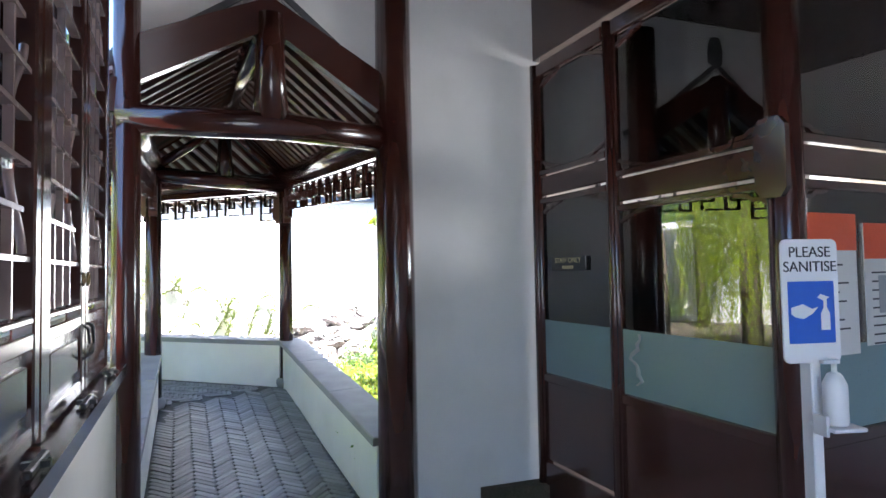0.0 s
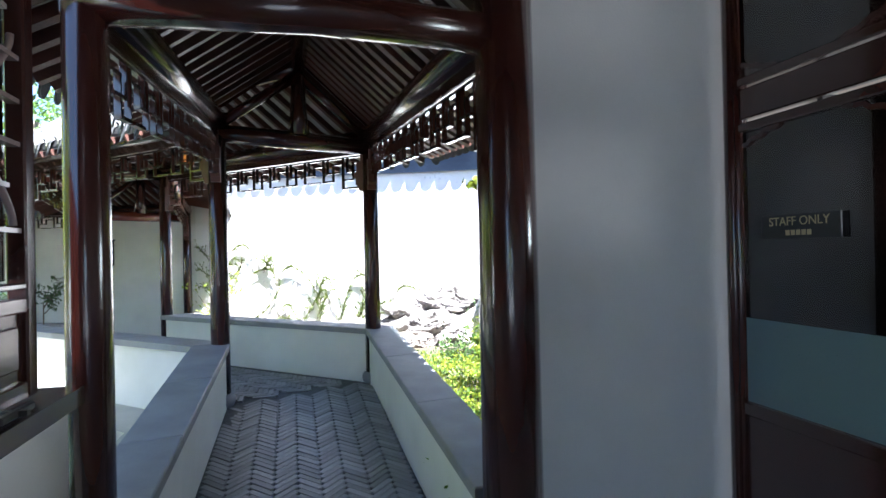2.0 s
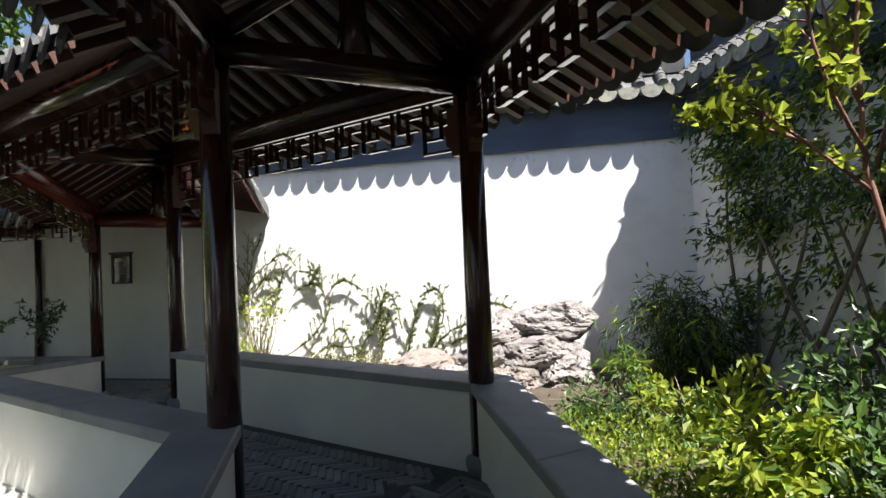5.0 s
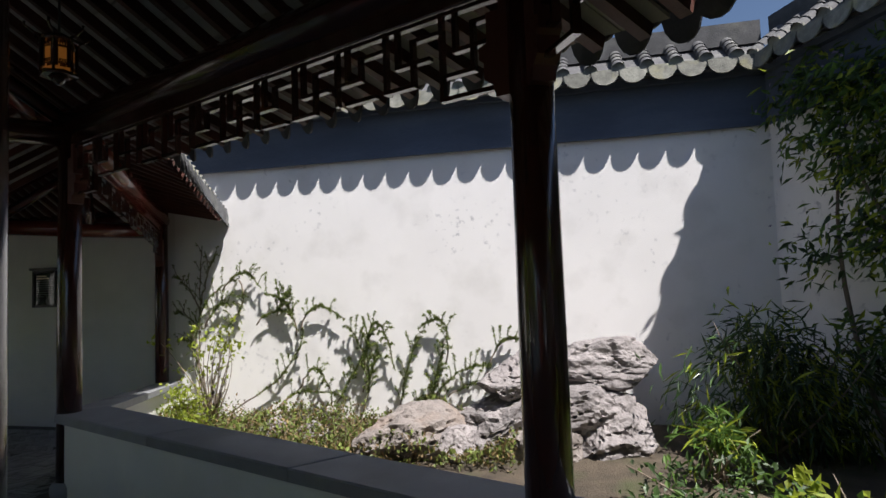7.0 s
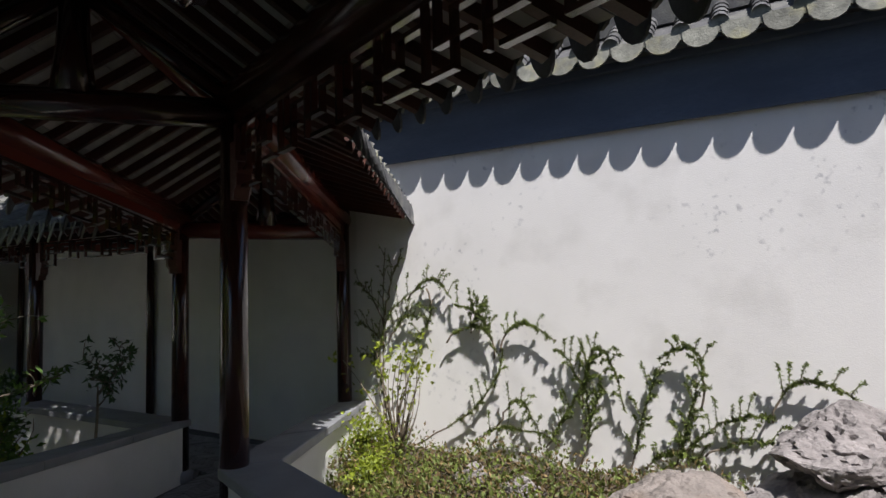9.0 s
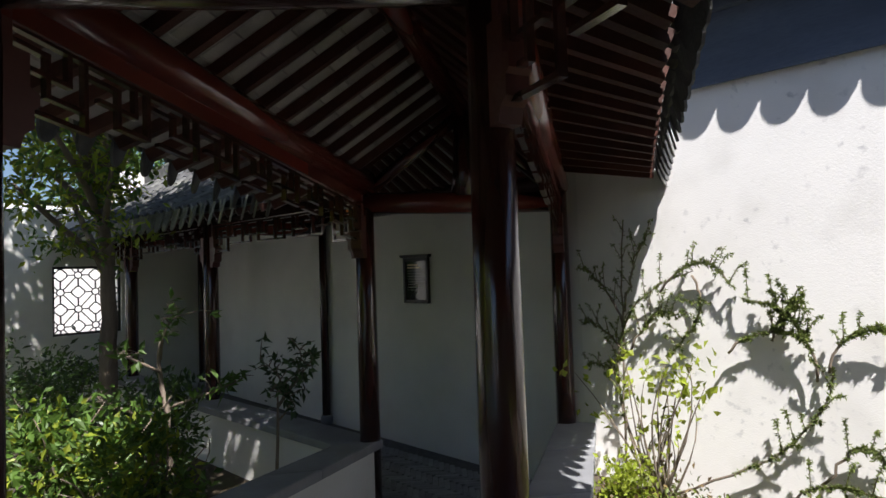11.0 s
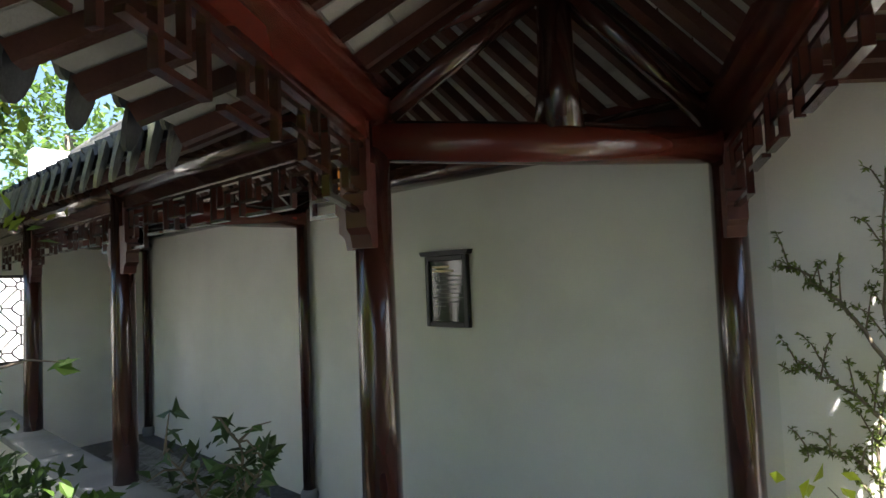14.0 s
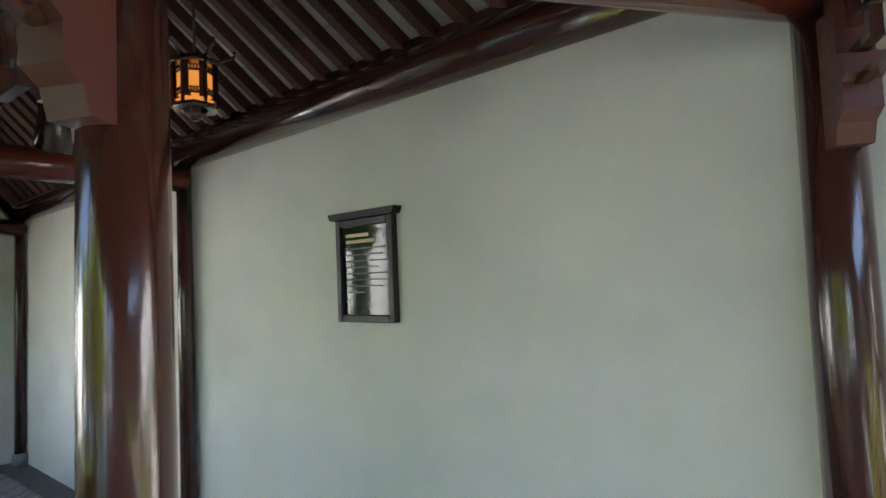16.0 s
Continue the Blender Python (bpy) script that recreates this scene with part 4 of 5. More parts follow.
scr = thing("hanging_scroll", V(q0.x, q0.y, 1.8) + wl * 1.2 + wf * 0.02, "framed calligraphy sheet on the plaster wall", "picture")
o0 = V(q0.x, q0.y, 0) + wf * 0.015
bm = B()
bar(bm, o0 + wl * 0.55 + V(0, 0, 1.85), o0 + wl * 1.35 + V(0, 0, 1.85), 0.02, 0.62)
part("sheet", bm, PAPER, scr)
for x, z, w, h in ((0.53, 1.85, 0.03, 0.66), (1.37, 1.85, 0.03, 0.66)):
    bm = B()
    bar(bm, o0 + wl * (x - w / 2) + V(0, 0, z), o0 + wl * (x + w / 2) + V(0, 0, z), 0.035, h)
    part("frame_side", bm, BLACK, scr)
for z in (1.53, 2.17):
    bm = B()
    bar(bm, o0 + wl * 0.53 + V(0, 0, z), o0 + wl * 1.37 + V(0, 0, z), 0.033, 0.03)
    part("frame_side", bm, BLACK, scr)
rnd = random.Random(5)
for cx in (0.7, 0.95, 1.2):
    for cz in (2.0, 1.85, 1.7):
        bm = B()
        for j in range(5):
            p = o0 + wf * 0.012 + wl * (cx + rnd.uniform(-0.04, 0.04)) + V(0, 0, cz + rnd.uniform(-0.05, 0.05))
            an = rnd.uniform(0, 3.1)
            q = p + (wl * math.cos(an) + V(0, 0, math.sin(an))) * rnd.uniform(0.03, 0.07)
            bar(bm, p, q, 0.003, 0.012)
        part("brush_mark", bm, INK, scr)

# sanitiser stand
S0 = V(1.075, 2.13, -0.365)
right = V(0.86, 0.10, 0).normalized()
toward_me = V(right.y, -right.x, 0)
tilt = 0.03
st = thing("sanitiser_stand", S0, "white pole stand with a hygiene sign and pump bottle", "stand")
bm = B()
bar(bm, S0 + V(0, 0, 0.02) + right * 0.02, S0 + V(0, 0, 1.56) + right * 0.02, 0.05, 0.035, up=tuple(right), bevel=0.004)
part("pole", bm, WHITE, st)
bm = B()
tube(bm, [S0 + V(0, 0, -0.002), S0 + V(0, 0, 0.015)], 0.16, 24)
part("base_plate", bm, WHITE, st)
bm = B()
cc = S0 + toward_me * 0.035 + V(0, 0, 1.69)
w2, h2 = 0.096, 0.19
outl = []
for sx, sz in ((1, 1), (-1, 1), (-1, -1), (1, -1)):
    for j in range(4):
        an = {(1, 1): 0, (-1, 1): 90, (-1, -1): 180, (1, -1): 270}[(sx, sz)] + 30 * j
        outl.append(cc + right * (sx * (w2 - 0.02) + 0.02 * math.cos(radians(an))) + V(0, 0, sz * (h2 - 0.02) + 0.02 * math.sin(radians(an))))
plate(bm, outl, 0.006)
board = part("sign_board", bm, WHITE, st, "white board with a blue pictogram")
f0 = cc + toward_me * 0.0045
words("lettering", "PLEASE", 0.046, facing(f0 + V(0, 0, 0.135), right), INK, st)
words("lettering", "SANITISE", 0.046, facing(f0 + V(0, 0, 0.09), right), INK, st)
bm = B()
bar(bm, f0 - right * 0.078 - V(0, 0, 0.035), f0 + right * 0.078 - V(0, 0, 0.035), 0.002, 0.19)
part("blue_field", bm, BLUE, st, "blue square pictogram field")
g0 = f0 + toward_me * 0.002
for nm, pts in (("palm_shape", ((-0.07, -0.03), (-0.03, -0.02), (0.0, -0.035), (0.02, -0.03), (0.0, -0.05), (-0.03, -0.065), (-0.055, -0.06), (-0.07, -0.05))),
                ("bottle_shape", ((0.03, -0.1), (0.06, -0.1), (0.06, -0.05), (0.05, -0.03), (0.05, -0.005), (0.06, 0.0), (0.03, 0.01), (0.02, 0.0), (0.04, -0.01), (0.04, -0.03), (0.03, -0.05)))):
    bm = B()
    plate(bm, [g0 + right * x + V(0, 0, z + 0.01) for x, z in pts], 0.002)
    part(nm, bm, WHITE, st)
bm = B()
bc = S0 + toward_me * 0.07 + V(0, 0, 1.32) + right * 0.04
tube(bm, [bc, bc + V(0, 0, 0.005), bc + V(0, 0, 0.12), bc + V(0, 0, 0.15), bc + V(0, 0, 0.155)], [0.03, 0.034, 0.034, 0.02, 0.012], 16)
bt = part("pump_bottle", bm, WHITE, st, "white plastic pump bottle")
bm = B()
tube(bm, [bc + V(0, 0, 0.155), bc + V(0, 0, 0.185)], 0.008, 10)
bar(bm, bc + V(0, 0, 0.187) - right * 0.04, bc + V(0, 0, 0.187) + right * 0.015, 0.016, 0.01)
part("pump_head", bm, WHITE, bt)
bm = B()
bar(bm, bc - V(0, 0, 0.008) - right * 0.05, bc - V(0, 0, 0.008) + right * 0.06, 0.1, 0.012, bevel=0.003)
bar(bm, bc - V(0, 0, 0.03) - right * 0.05, bc + V(0, 0, 0.03) - right * 0.05, 0.05, 0.01, up=tuple(right))
part("bottle_tray", bm, WHITE, st, "white metal drip tray")

# unseen paving added as a bounce surface for the hall, kept grey to limit it
bm = B()
slab(bm, [(-3.0, -3.4), (14, -3.4), (14, -30), (-3.0, -30)], -0.9, -0.30)
part("pavement", bm, FORECOURT, kind="structure", label="unseen grey paving added outside the hall to bounce daylight", category="pavement")

# ---- wall with the lattice window at the end of the walk ----
WX = -14.4
WY0, WY1, WZ0, WZ1 = 9.82, 10.76, 0.80, 1.85      # opening of the lattice window
bm = B()
for y0, y1, z0, z1 in ((4.0, WY0, -0.9, 2.7), (WY0, WY1, -0.9, WZ0), (WY0, WY1, WZ1, 2.7), (WY1, 12.02, -0.9, 3.4)):
    box(bm, (WX - 0.28, y0, z0), (WX, y1, z1))
part("wall_west", bm, PLASTER, kind="structure", label="white wall with a pierced lattice window", category="wall")
lw = thing("lattice_window", (WX - 0.1, 10.05, WZ0), "pierced window with white four-lobed lattice lines", "window")
bm = B()
for p, q in (((WY0, WZ0 + 0.012), (WY1, WZ0 + 0.012)), ((WY0, WZ1 - 0.012), (WY1, WZ1 - 0.012)), ((WY0 + 0.012, WZ0), (WY0 + 0.012, WZ1)), ((WY1 - 0.012, WZ0), (WY1 - 0.012, WZ1))):
    bar(bm, (WX - 0.08, *p), (WX - 0.08, *q), 0.05, 0.024, up=(1, 0, 0))
part("window_frame", bm, BLACK, lw)
NW = 4
cw, ch = (WY1 - WY0) / NW, (WZ1 - WZ0) / NW
for i in range(NW):
    for j in range(NW):
        cy, cz = WY0 + cw * (i + 0.5), WZ0 + ch * (j + 0.5)
        bm = B()
        pts = []
        for h in range(33):
            an = 2 * math.pi * h / 32
            rr = 0.072 + 0.016 * abs(math.cos(2 * an)) if (i + j) % 2 else 0.050
            pts.append((WX - 0.08, cy + rr * math.cos(an), cz + rr * math.sin(an)))
        tube(bm, pts, 0.0105, 6, caps=False)
        part("lobed_ring", bm, BLACK, lw)
        r_in = 0.072 + 0.016 if (i + j) % 2 else 0.050
        for dy, dz, ext in ((1, 0, cw / 2), (-1, 0, cw / 2), (0, 1, ch / 2), (0, -1, ch / 2)):
            bm = B()
            bar(bm, (WX - 0.08, cy + dy * r_in, cz + dz * r_in), (WX - 0.08, cy + dy * ext, cz + dz * ext), 0.02, 0.02, up=(1, 0, 0))
            part("lattice_link", bm, BLACK, lw)
        if not (i + j) % 2:
            for sy in (-1, 1):
                for sz in (-1, 1):
                    bm = B()
                    tube(bm, [(WX - 0.08, cy + sy * 0.036, cz + sz * 0.036), (WX - 0.08, cy + sy * cw / 2, cz + sz * ch / 2)], 0.010, 6)
                    part("lattice_link", bm, BLACK, lw)
bm = B()
box(bm, (-18.3, 2.0, -0.9), (-18.0, 20.0, 3.2))
part("wall_far", bm, WALLP, kind="structure", label="sunlit white wall of the next courtyard", category="wall")
bm = B()
box(bm, (-40, -34.3, -0.9), (40, -34, 4.0))
box(bm, (-34.3, -34, -0.9), (-34, 40, 4.0))
box(bm, (34, -34, -0.9), (34.3, 40, 4.0))
part("backdrop_walls", bm, WALLP, kind="structure", label="distant white boundary walls of the garden", category="wall")

# ---- framed notice on the wall ----
SX0, SX1, SZ0, SZ1 = -9.003, -8.612, 1.268, 1.762
sb = thing("framed_notice", ((SX0 + SX1) / 2, WALL_Y, SZ0), "black framed green information panel with a flared top", "sign")
bm = B()
box(bm, (SX0 + 0.02, WALL_Y - 0.02, SZ0 + 0.02), (SX1 - 0.02, WALL_Y - 0.002, SZ1 - 0.02))
part("panel", bm, SIGNGREEN, sb, "glossy dark green panel")
for lo, hi in (((SX0, SZ0), (SX0 + 0.035, SZ1)), ((SX1 - 0.035, SZ0), (SX1, SZ1)), ((SX0 + 0.035, SZ0), (SX1 - 0.035, SZ0 + 0.035)), ((SX0 + 0.035, SZ1 - 0.035), (SX1 - 0.035, SZ1))):
    bm = B()
    box(bm, (lo[0], WALL_Y - 0.04, lo[1]), (hi[0], WALL_Y - 0.001, hi[1]), bevel=0.004)
    part("frame_side", bm, BLACK, sb)
bm = B()
plate(bm, [(x, WALL_Y - 0.03, z) for x, z in ((SX0 - 0.035, SZ1 + 0.035), (SX0 - 0.02, SZ1 + 0.005), (SX0, SZ1 + 0.001), (SX1, SZ1 + 0.001), (SX1 + 0.02, SZ1 + 0.005), (SX1 + 0.035, SZ1 + 0.035))], 0.055)
part("flared_top", bm, BLACK, sb)
for j, (w, h) in enumerate(((0.16, 0.016), (0.20, 0.016), (0.27, 0.007), (0.25, 0.007), (0.28, 0.007), (0.22, 0.007), (0.27, 0.007), (0.28, 0.007), (0.24, 0.007), (0.12, 0.007))):
    z = SZ1 - 0.085 - 0.03 * j
    bm = B()
    box(bm, (SX0 + 0.06, WALL_Y - 0.0235, z), (SX0 + 0.06 + w, WALL_Y - 0.021, z + h))
    part("print_line", bm, GOLD if j < 2 else SIGNINK, sb)


# ---- hanging lanterns ----
def lantern(p, top):
    t = thing("palace_lantern", p, "six-sided wooden lantern with painted amber panes", "lantern", "lanterns")
    p = V(p)
    bm = B()
    tube(bm, [p + V(0, 0, 0.19), V(p.x, p.y, top)], 0.006, 6)
    part("cord", bm, BLACK, t)
    for z, r, h in ((0.0, 0.085, 0.02), (0.17, 0.095, 0.02), (0.19, 0.06, 0.015)):
        bm = B()
        tube(bm, [p + V(0, 0, z - h / 2), p + V(0, 0, z + h / 2)], r, 6)
        part("hex_rim", bm, LACQUER, t)
    for j in range(6):
        an, an2 = math.pi * j / 3, math.pi * (j + 1) / 3
        a, b = V(math.cos(an), math.sin(an), 0), V(math.cos(an2), math.sin(an2), 0)
        bm = B()
        bar(bm, p + a * 0.078, p + a * 0.078 + V(0, 0, 0.17), 0.01, 0.01)
        part("corner_bar", bm, LACQUER, t)
        bm = B()
        l_, r_ = a.lerp(b, 0.25) * 0.07, a.lerp(b, 0.75) * 0.07
        plate(bm, [p + l_ + V(0, 0, 0.05), p + r_ + V(0, 0, 0.05), p + r_ + V(0, 0, 0.15), p + l_ + V(0, 0, 0.15)], 0.003)
        part("pane", bm, AMBER, t, "amber lit pane")
        bm = B()
        plate(bm, [p + a * 0.066 + V(0, 0, 0.008), p + b * 0.066 + V(0, 0, 0.008), p + b * 0.066 + V(0, 0, 0.03), p + a * 0.066 + V(0, 0, 0.03)], 0.003)
        part("skirt_pane", bm, AMBER, t, "amber lit skirt pane")
        for f0_, f1_ in ((0.02, 0.25), (0.75, 0.98)):
            bm = B()
            l_, r_ = a.lerp(b, f0_) * 0.072, a.lerp(b, f1_) * 0.072
            plate(bm, [p + l_ + V(0, 0, 0.03), p + r_ + V(0, 0, 0.03), p + r_ + V(0, 0, 0.16), p + l_ + V(0, 0, 0.16)], 0.004)
            part("side_board", bm, LACQUER, t)
        bm = B()
        for cz_ in (0.058, 0.142):
            for f_ in (0.3, 0.42, 0.58, 0.7):
                c_ = p + a.lerp(b, f_) * 0.076 + V(0, 0, cz_)
                e_ = (b - a).normalized() * 0.008
                tube(bm, [c_ + e_ * math.cos(x) + V(0, 0, 0.008 * math.sin(x)) for x in [math.pi * h / 4 for h in range(9)]], 0.0025, 4, caps=False)
        part("tracery", bm, LACQUER, t, "pierced carved tracery")
        bm = B()
        c0, c1 = p + a * 0.1 + V(0, 0, 0.19), p + a * 0.145 + V(0, 0, 0.215)
        tube(bm, [p + a * 0.07 + V(0, 0, 0.185), c0, c1, c1 + V(0, 0, 0.02)], 0.007, 6)
        part("eave_hook", bm, LACQUER, t)
        m_ = (a + b) / 2
        for z in (0.045, 0.13):
            bm = B()
            bar(bm, p + a * 0.073 + V(0, 0, z), p + b * 0.073 + V(0, 0, z), 0.006, 0.006)
            part("pane_bar", bm, LACQUER, t)
    bm = B()
    tube(bm, [p - V(0, 0, 0.01), p - V(0, 0, 0.05)], [0.05, 0.012], 8)
    part("drop", bm, LACQUER, t)


lantern((-8.89, 11.22, 2.15), 2.9)
lantern((-4.35, 8.05, 2.52), 3.3)


# ---- plants and rocks ----
RNG = np.random.default_rng(11)


def unit(a):
    return a / np.maximum(1e-6, np.linalg.norm(a, axis=1, keepdims=True))


def leaves(name, base, heading, length, width, material, parent, label="", kind="stuff", jitter=0.5, fold=0.15):
    """Many small folded leaves at the given places, pointing roughly along heading."""
    base = np.asarray(base, float)
    n = len(base)
    d = unit(np.asarray(heading, float) + RNG.normal(0, jitter, (n, 3)))
    side = unit(np.cross(d, RNG.normal(0, 1, (n, 3)) + np.array([0, 0, 1.2])))
    up = np.cross(side, d)
    L = length * RNG.uniform(0.65, 1.3, (n, 1))
    W = width * RNG.uniform(0.7, 1.2, (n, 1))
    mid = base + d * L * 0.45
    v = np.stack([base, mid + side * W / 2 + up * W * fold, base + d * L - up * L * 0.12, mid - side * W / 2 + up * W * fold], 1).reshape(-1, 3)
    i = np.arange(n)[:, None] * 4
    f = np.concatenate([i + np.array([[0, 1, 2]]), i + np.array([[0, 2, 3]])], 0)
    me = bpy.data.meshes.new(name)
    me.from_pydata(v.tolist(), [], f.tolist())
    me.materials.append(material)
    ob = part(name, me, material, parent, label, kind=kind)
    return ob


def blob_points(n, centre, radii, shell=0.55, clumps=0):
    """Points in an uneven leafy mass, gathered in clumps."""
    d = unit(RNG.normal(0, 1, (n, 3)))
    r = RNG.uniform(shell, 1.0, (n, 1)) ** 0.7
    p = d * r
    if clumps:
        c = unit(RNG.normal(0, 1, (clumps, 3))) * RNG.uniform(0.35, 0.95, (clumps, 1))
        pick = RNG.integers(0, clumps, n)
        p = c[pick] + RNG.normal(0, 0.17, (n, 3))
        d = unit(c[pick] + RNG.normal(0, 0.5, (n, 3)))
    return np.asarray(centre) + p * np.asarray(radii), d


def curve_points(p0, p1, bend, n=8):
    p0, p1, bend = V(p0), V(p1), V(bend)
    return [p0.lerp(p1, t) + bend * (4 * t * (1 - t)) for t in (i / (n - 1) for i in range(n))]


def rock(name, centre, size, seed, material, label, rot=0.0):
    """A craggy boulder: a ball cut by random planes and roughened."""
    rr = random.Random(seed)
    bm = B()
    bmesh.ops.create_icosphere(bm, subdivisions=5, radius=1.0)
    cuts = [(V(rr.gauss(0, 1), rr.gauss(0, 1), rr.gauss(0, 0.9)).normalized(), rr.uniform(0.58, 0.88)) for _ in range(16)]
    off = V(seed * 3.1, seed * 1.7, seed * 0.9)
    turn = Matrix.Rotation(rot, 3, "Z")
    for v in bm.verts:
        p = v.co.copy()
        for nn, dd in cuts:
            h = p.dot(nn)
            if h > dd:
                p -= nn * (h - dd) * 0.95
        u = p.normalized()
        bed = noise.noise(V(p.x * 0.9, p.y * 0.9, p.z * 4.5) + off)
        fissure = max(0.0, 0.07 - abs(noise.noise(p * 2.4 + off * 2))) * 2.2
        ridge = 0.5 - abs(noise.fractal(p * 3.2 + off, 0.8, 2.1, 4))
        p += u * (noise.fractal(p * 2.0 + off, 0.9, 2.1, 5) * 0.08 + bed * 0.05 + ridge * 0.07 - fissure)
        p += u * noise.noise(p * 15 + off) * 0.018
        p = turn @ V(p.x * size[0], p.y * size[1], p.z * size[2])
        v.co = p + V(centre)
    return part(name, bm, material, None, label, "rock", group="garden rocks")


# rock pile by the wall
for i, (c, s, m_, rot) in enumerate((
        ((-1.68, 11.50, 0.58), (0.60, 0.46, 0.27), ROCK, 0.1),
        ((-2.42, 11.38, 0.42), (0.50, 0.46, 0.33), ROCK, 0.5),
        ((-1.94, 11.16, 0.20), (0.60, 0.46, 0.33), ROCK, -0.2),
        ((-2.62, 11.10, 0.04), (0.58, 0.48, 0.38), ROCK, 0.3),
        ((-1.62, 11.20, 0.02), (0.50, 0.42, 0.34), ROCK, 1.1),
        ((-2.20, 10.88, -0.08), (0.42, 0.34, 0.28), ROCKB, 0.7))):
    rock("limestone_rock", c, s, 3 + i, m_, "pale craggy limestone piled against the garden wall", rot)
rock("limestone_rock", (-3.46, 10.88, 0.0), (0.58, 0.46, 0.36), 21, ROCKB, "ochre-stained boulder beside the low wall", 0.4)
rock("limestone_rock", (-2.98, 10.75, -0.06), (0.30, 0.30, 0.24), 23, ROCK, "small grey rock beside the boulder", 0.9)
rock("limestone_rock", (-4.55, 11.15, -0.05), (0.20, 0.18, 0.13), 25, ROCK, "small pale stone among ground plants", 0.2)
rock("limestone_rock", (-5.05, 11.3, -0.05), (0.18, 0.15, 0.12), 27, ROCK, "small pale stone among ground plants", 0.7)


# climbing shrubs trained on the garden wall
def wall_vine(arcs, label, dense=1.0):
    """arcs: (foot, middle, tip) of each arching stem, as (x, z) on the wall."""
    fx, fz = arcs[0][0]
    t = thing("wall_climber", (fx, 11.95, 0), label, "climbing plant", "wall climbers")
    pts_all, dirs = [], []

    def leafy(a, b, n_):
        for _ in range(n_):
            pts_all.append(a.lerp(b, RNG.uniform()))
            dirs.append(V(RNG.normal(), -0.6, RNG.normal()))
    for foot, mid, tip in arcs:
        a, m, b = (V(x, 11.955 - 0.02 * RNG.uniform(), z) for x, z in (foot, mid, tip))
        pts = []
        for i in range(15):
            u = i / 14
            q = a * ((1 - u) * (1 - 2 * u)) + m * (4 * u * (1 - u)) + b * (u * (2 * u - 1))
            pts.append(q + V(RNG.normal(0, 0.008), 0, RNG.normal(0, 0.008)))
        bm = B()
        tube(bm, pts, [0.008 * (1 - 0.75 * i / 15) + 0.002 for i in range(15)], 6)
        part("stem", bm, TWIG, t)
        for i in range(3, 14):
            p, q = pts[i], pts[i + 1]
            leafy(p, q, int(20 * dense))
            d = (q - p).normalized()
            for sg in (-1, 1):
                if RNG.uniform() < 0.5:
                    nrm_ = V(-d.z, 0, d.x) * sg
                    ln = RNG.uniform(0.08, 0.22)
                    e = p + nrm_ * ln * 0.55 + d * ln * 0.35 + V(0, -0.03 * RNG.uniform(), 0.45 * ln)
                    bm = B()
                    k_ = p.lerp(e, 0.55) + V(0, -0.015, 0.18 * ln)
                    tube(bm, [p, k_, e], [0.004, 0.003, 0.002], 5)
                    part("side_shoot", bm, TWIG, t)
                    leafy(p, k_, int(70 * ln * dense) + 2)
                    leafy(k_, e, int(110 * ln * dense) + 3)
    leaves("foliage", [tuple(p) for p in pts_all], [tuple(d) for d in dirs], 0.027, 0.012, LEAFV, t, jitter=0.3)
    return t


CL = "green climber arching over the white wall"
wall_vine((((-6.42, 0.0), (-6.40, 1.15), (-6.36, 1.98)), ((-6.40, 1.15), (-6.58, 1.48), (-6.78, 1.6)), ((-6.40, 0.9), (-6.57, 1.1), (-6.78, 1.16)),
           ((-6.38, 1.25), (-6.28, 1.65), (-6.15, 1.85)), ((-6.40, 0.65), (-6.55, 0.8), (-6.72, 0.8))), "dark climber in the shade of the eave", 0.5)
wall_vine((((-6.24, -0.1), (-6.44, 1.0), (-5.85, 1.56)), ((-6.10, 1.40), (-5.80, 1.62), (-5.58, 1.44)), ((-5.84, 1.52), (-5.83, 1.22), (-6.06, 0.92)), ((-6.34, 0.95), (-6.15, 1.22), (-5.98, 1.22))), CL)
wall_vine((((-6.05, -0.1), (-5.25, 0.45), (-5.03, 0.95)), ((-5.10, 0.85), (-5.22, 1.22), (-5.53, 1.36)), ((-5.62, 0.98), (-5.40, 1.14), (-5.12, 1.10)), ((-5.35, 1.08), (-5.28, 1.25), (-5.20, 1.36)),
           ((-5.05, 0.9), (-4.85, 1.18), (-4.50, 1.02))), CL, 1.6)
wall_vine((((-5.10, 0.20), (-4.86, 0.46), (-4.66, 0.08)), ((-5.35, 0.0), (-5.0, 0.2), (-4.45, 0.12))), CL, 1.4)
wall_vine((((-4.32, -0.1), (-4.22, 0.5), (-4.48, 0.95)), ((-4.30, 0.5), (-4.10, 0.98), (-3.90, 0.45)), ((-4.62, 0.05), (-4.42, 0.38), (-4.20, 0.72)), ((-4.26, 0.45), (-4.22, 0.75), (-4.12, 0.92)), ((-4.28, 0.2), (-4.16, 0.5), (-4.10, 0.68))), CL, 1.9)
wall_vine((((-3.88, -0.1), (-3.76, 0.4), (-3.63, 0.82)), ((-3.55, 0.0), (-3.42, 0.35), (-3.33, 0.75)), ((-3.30, 0.50), (-3.32, 0.98), (-3.60, 0.90))), CL, 1.7)
wall_vine((((-3.50, 0.05), (-3.2, 0.40), (-2.78, 0.50)), ((-2.82, 0.46), (-2.62, 0.78), (-2.27, 0.66)), ((-3.3, 0.15), (-3.0, 0.30), (-2.7, 0.25)), ((-3.75, 0.0), (-3.6, 0.12), (-3.3, 0.1))), CL, 1.6)
# twiggy shrub at the foot of the wall, broad leaves
t = thing("twiggy_shrub", (-6.02, 11.6, 0), "twiggy shrub with fresh green leaves", "shrub")
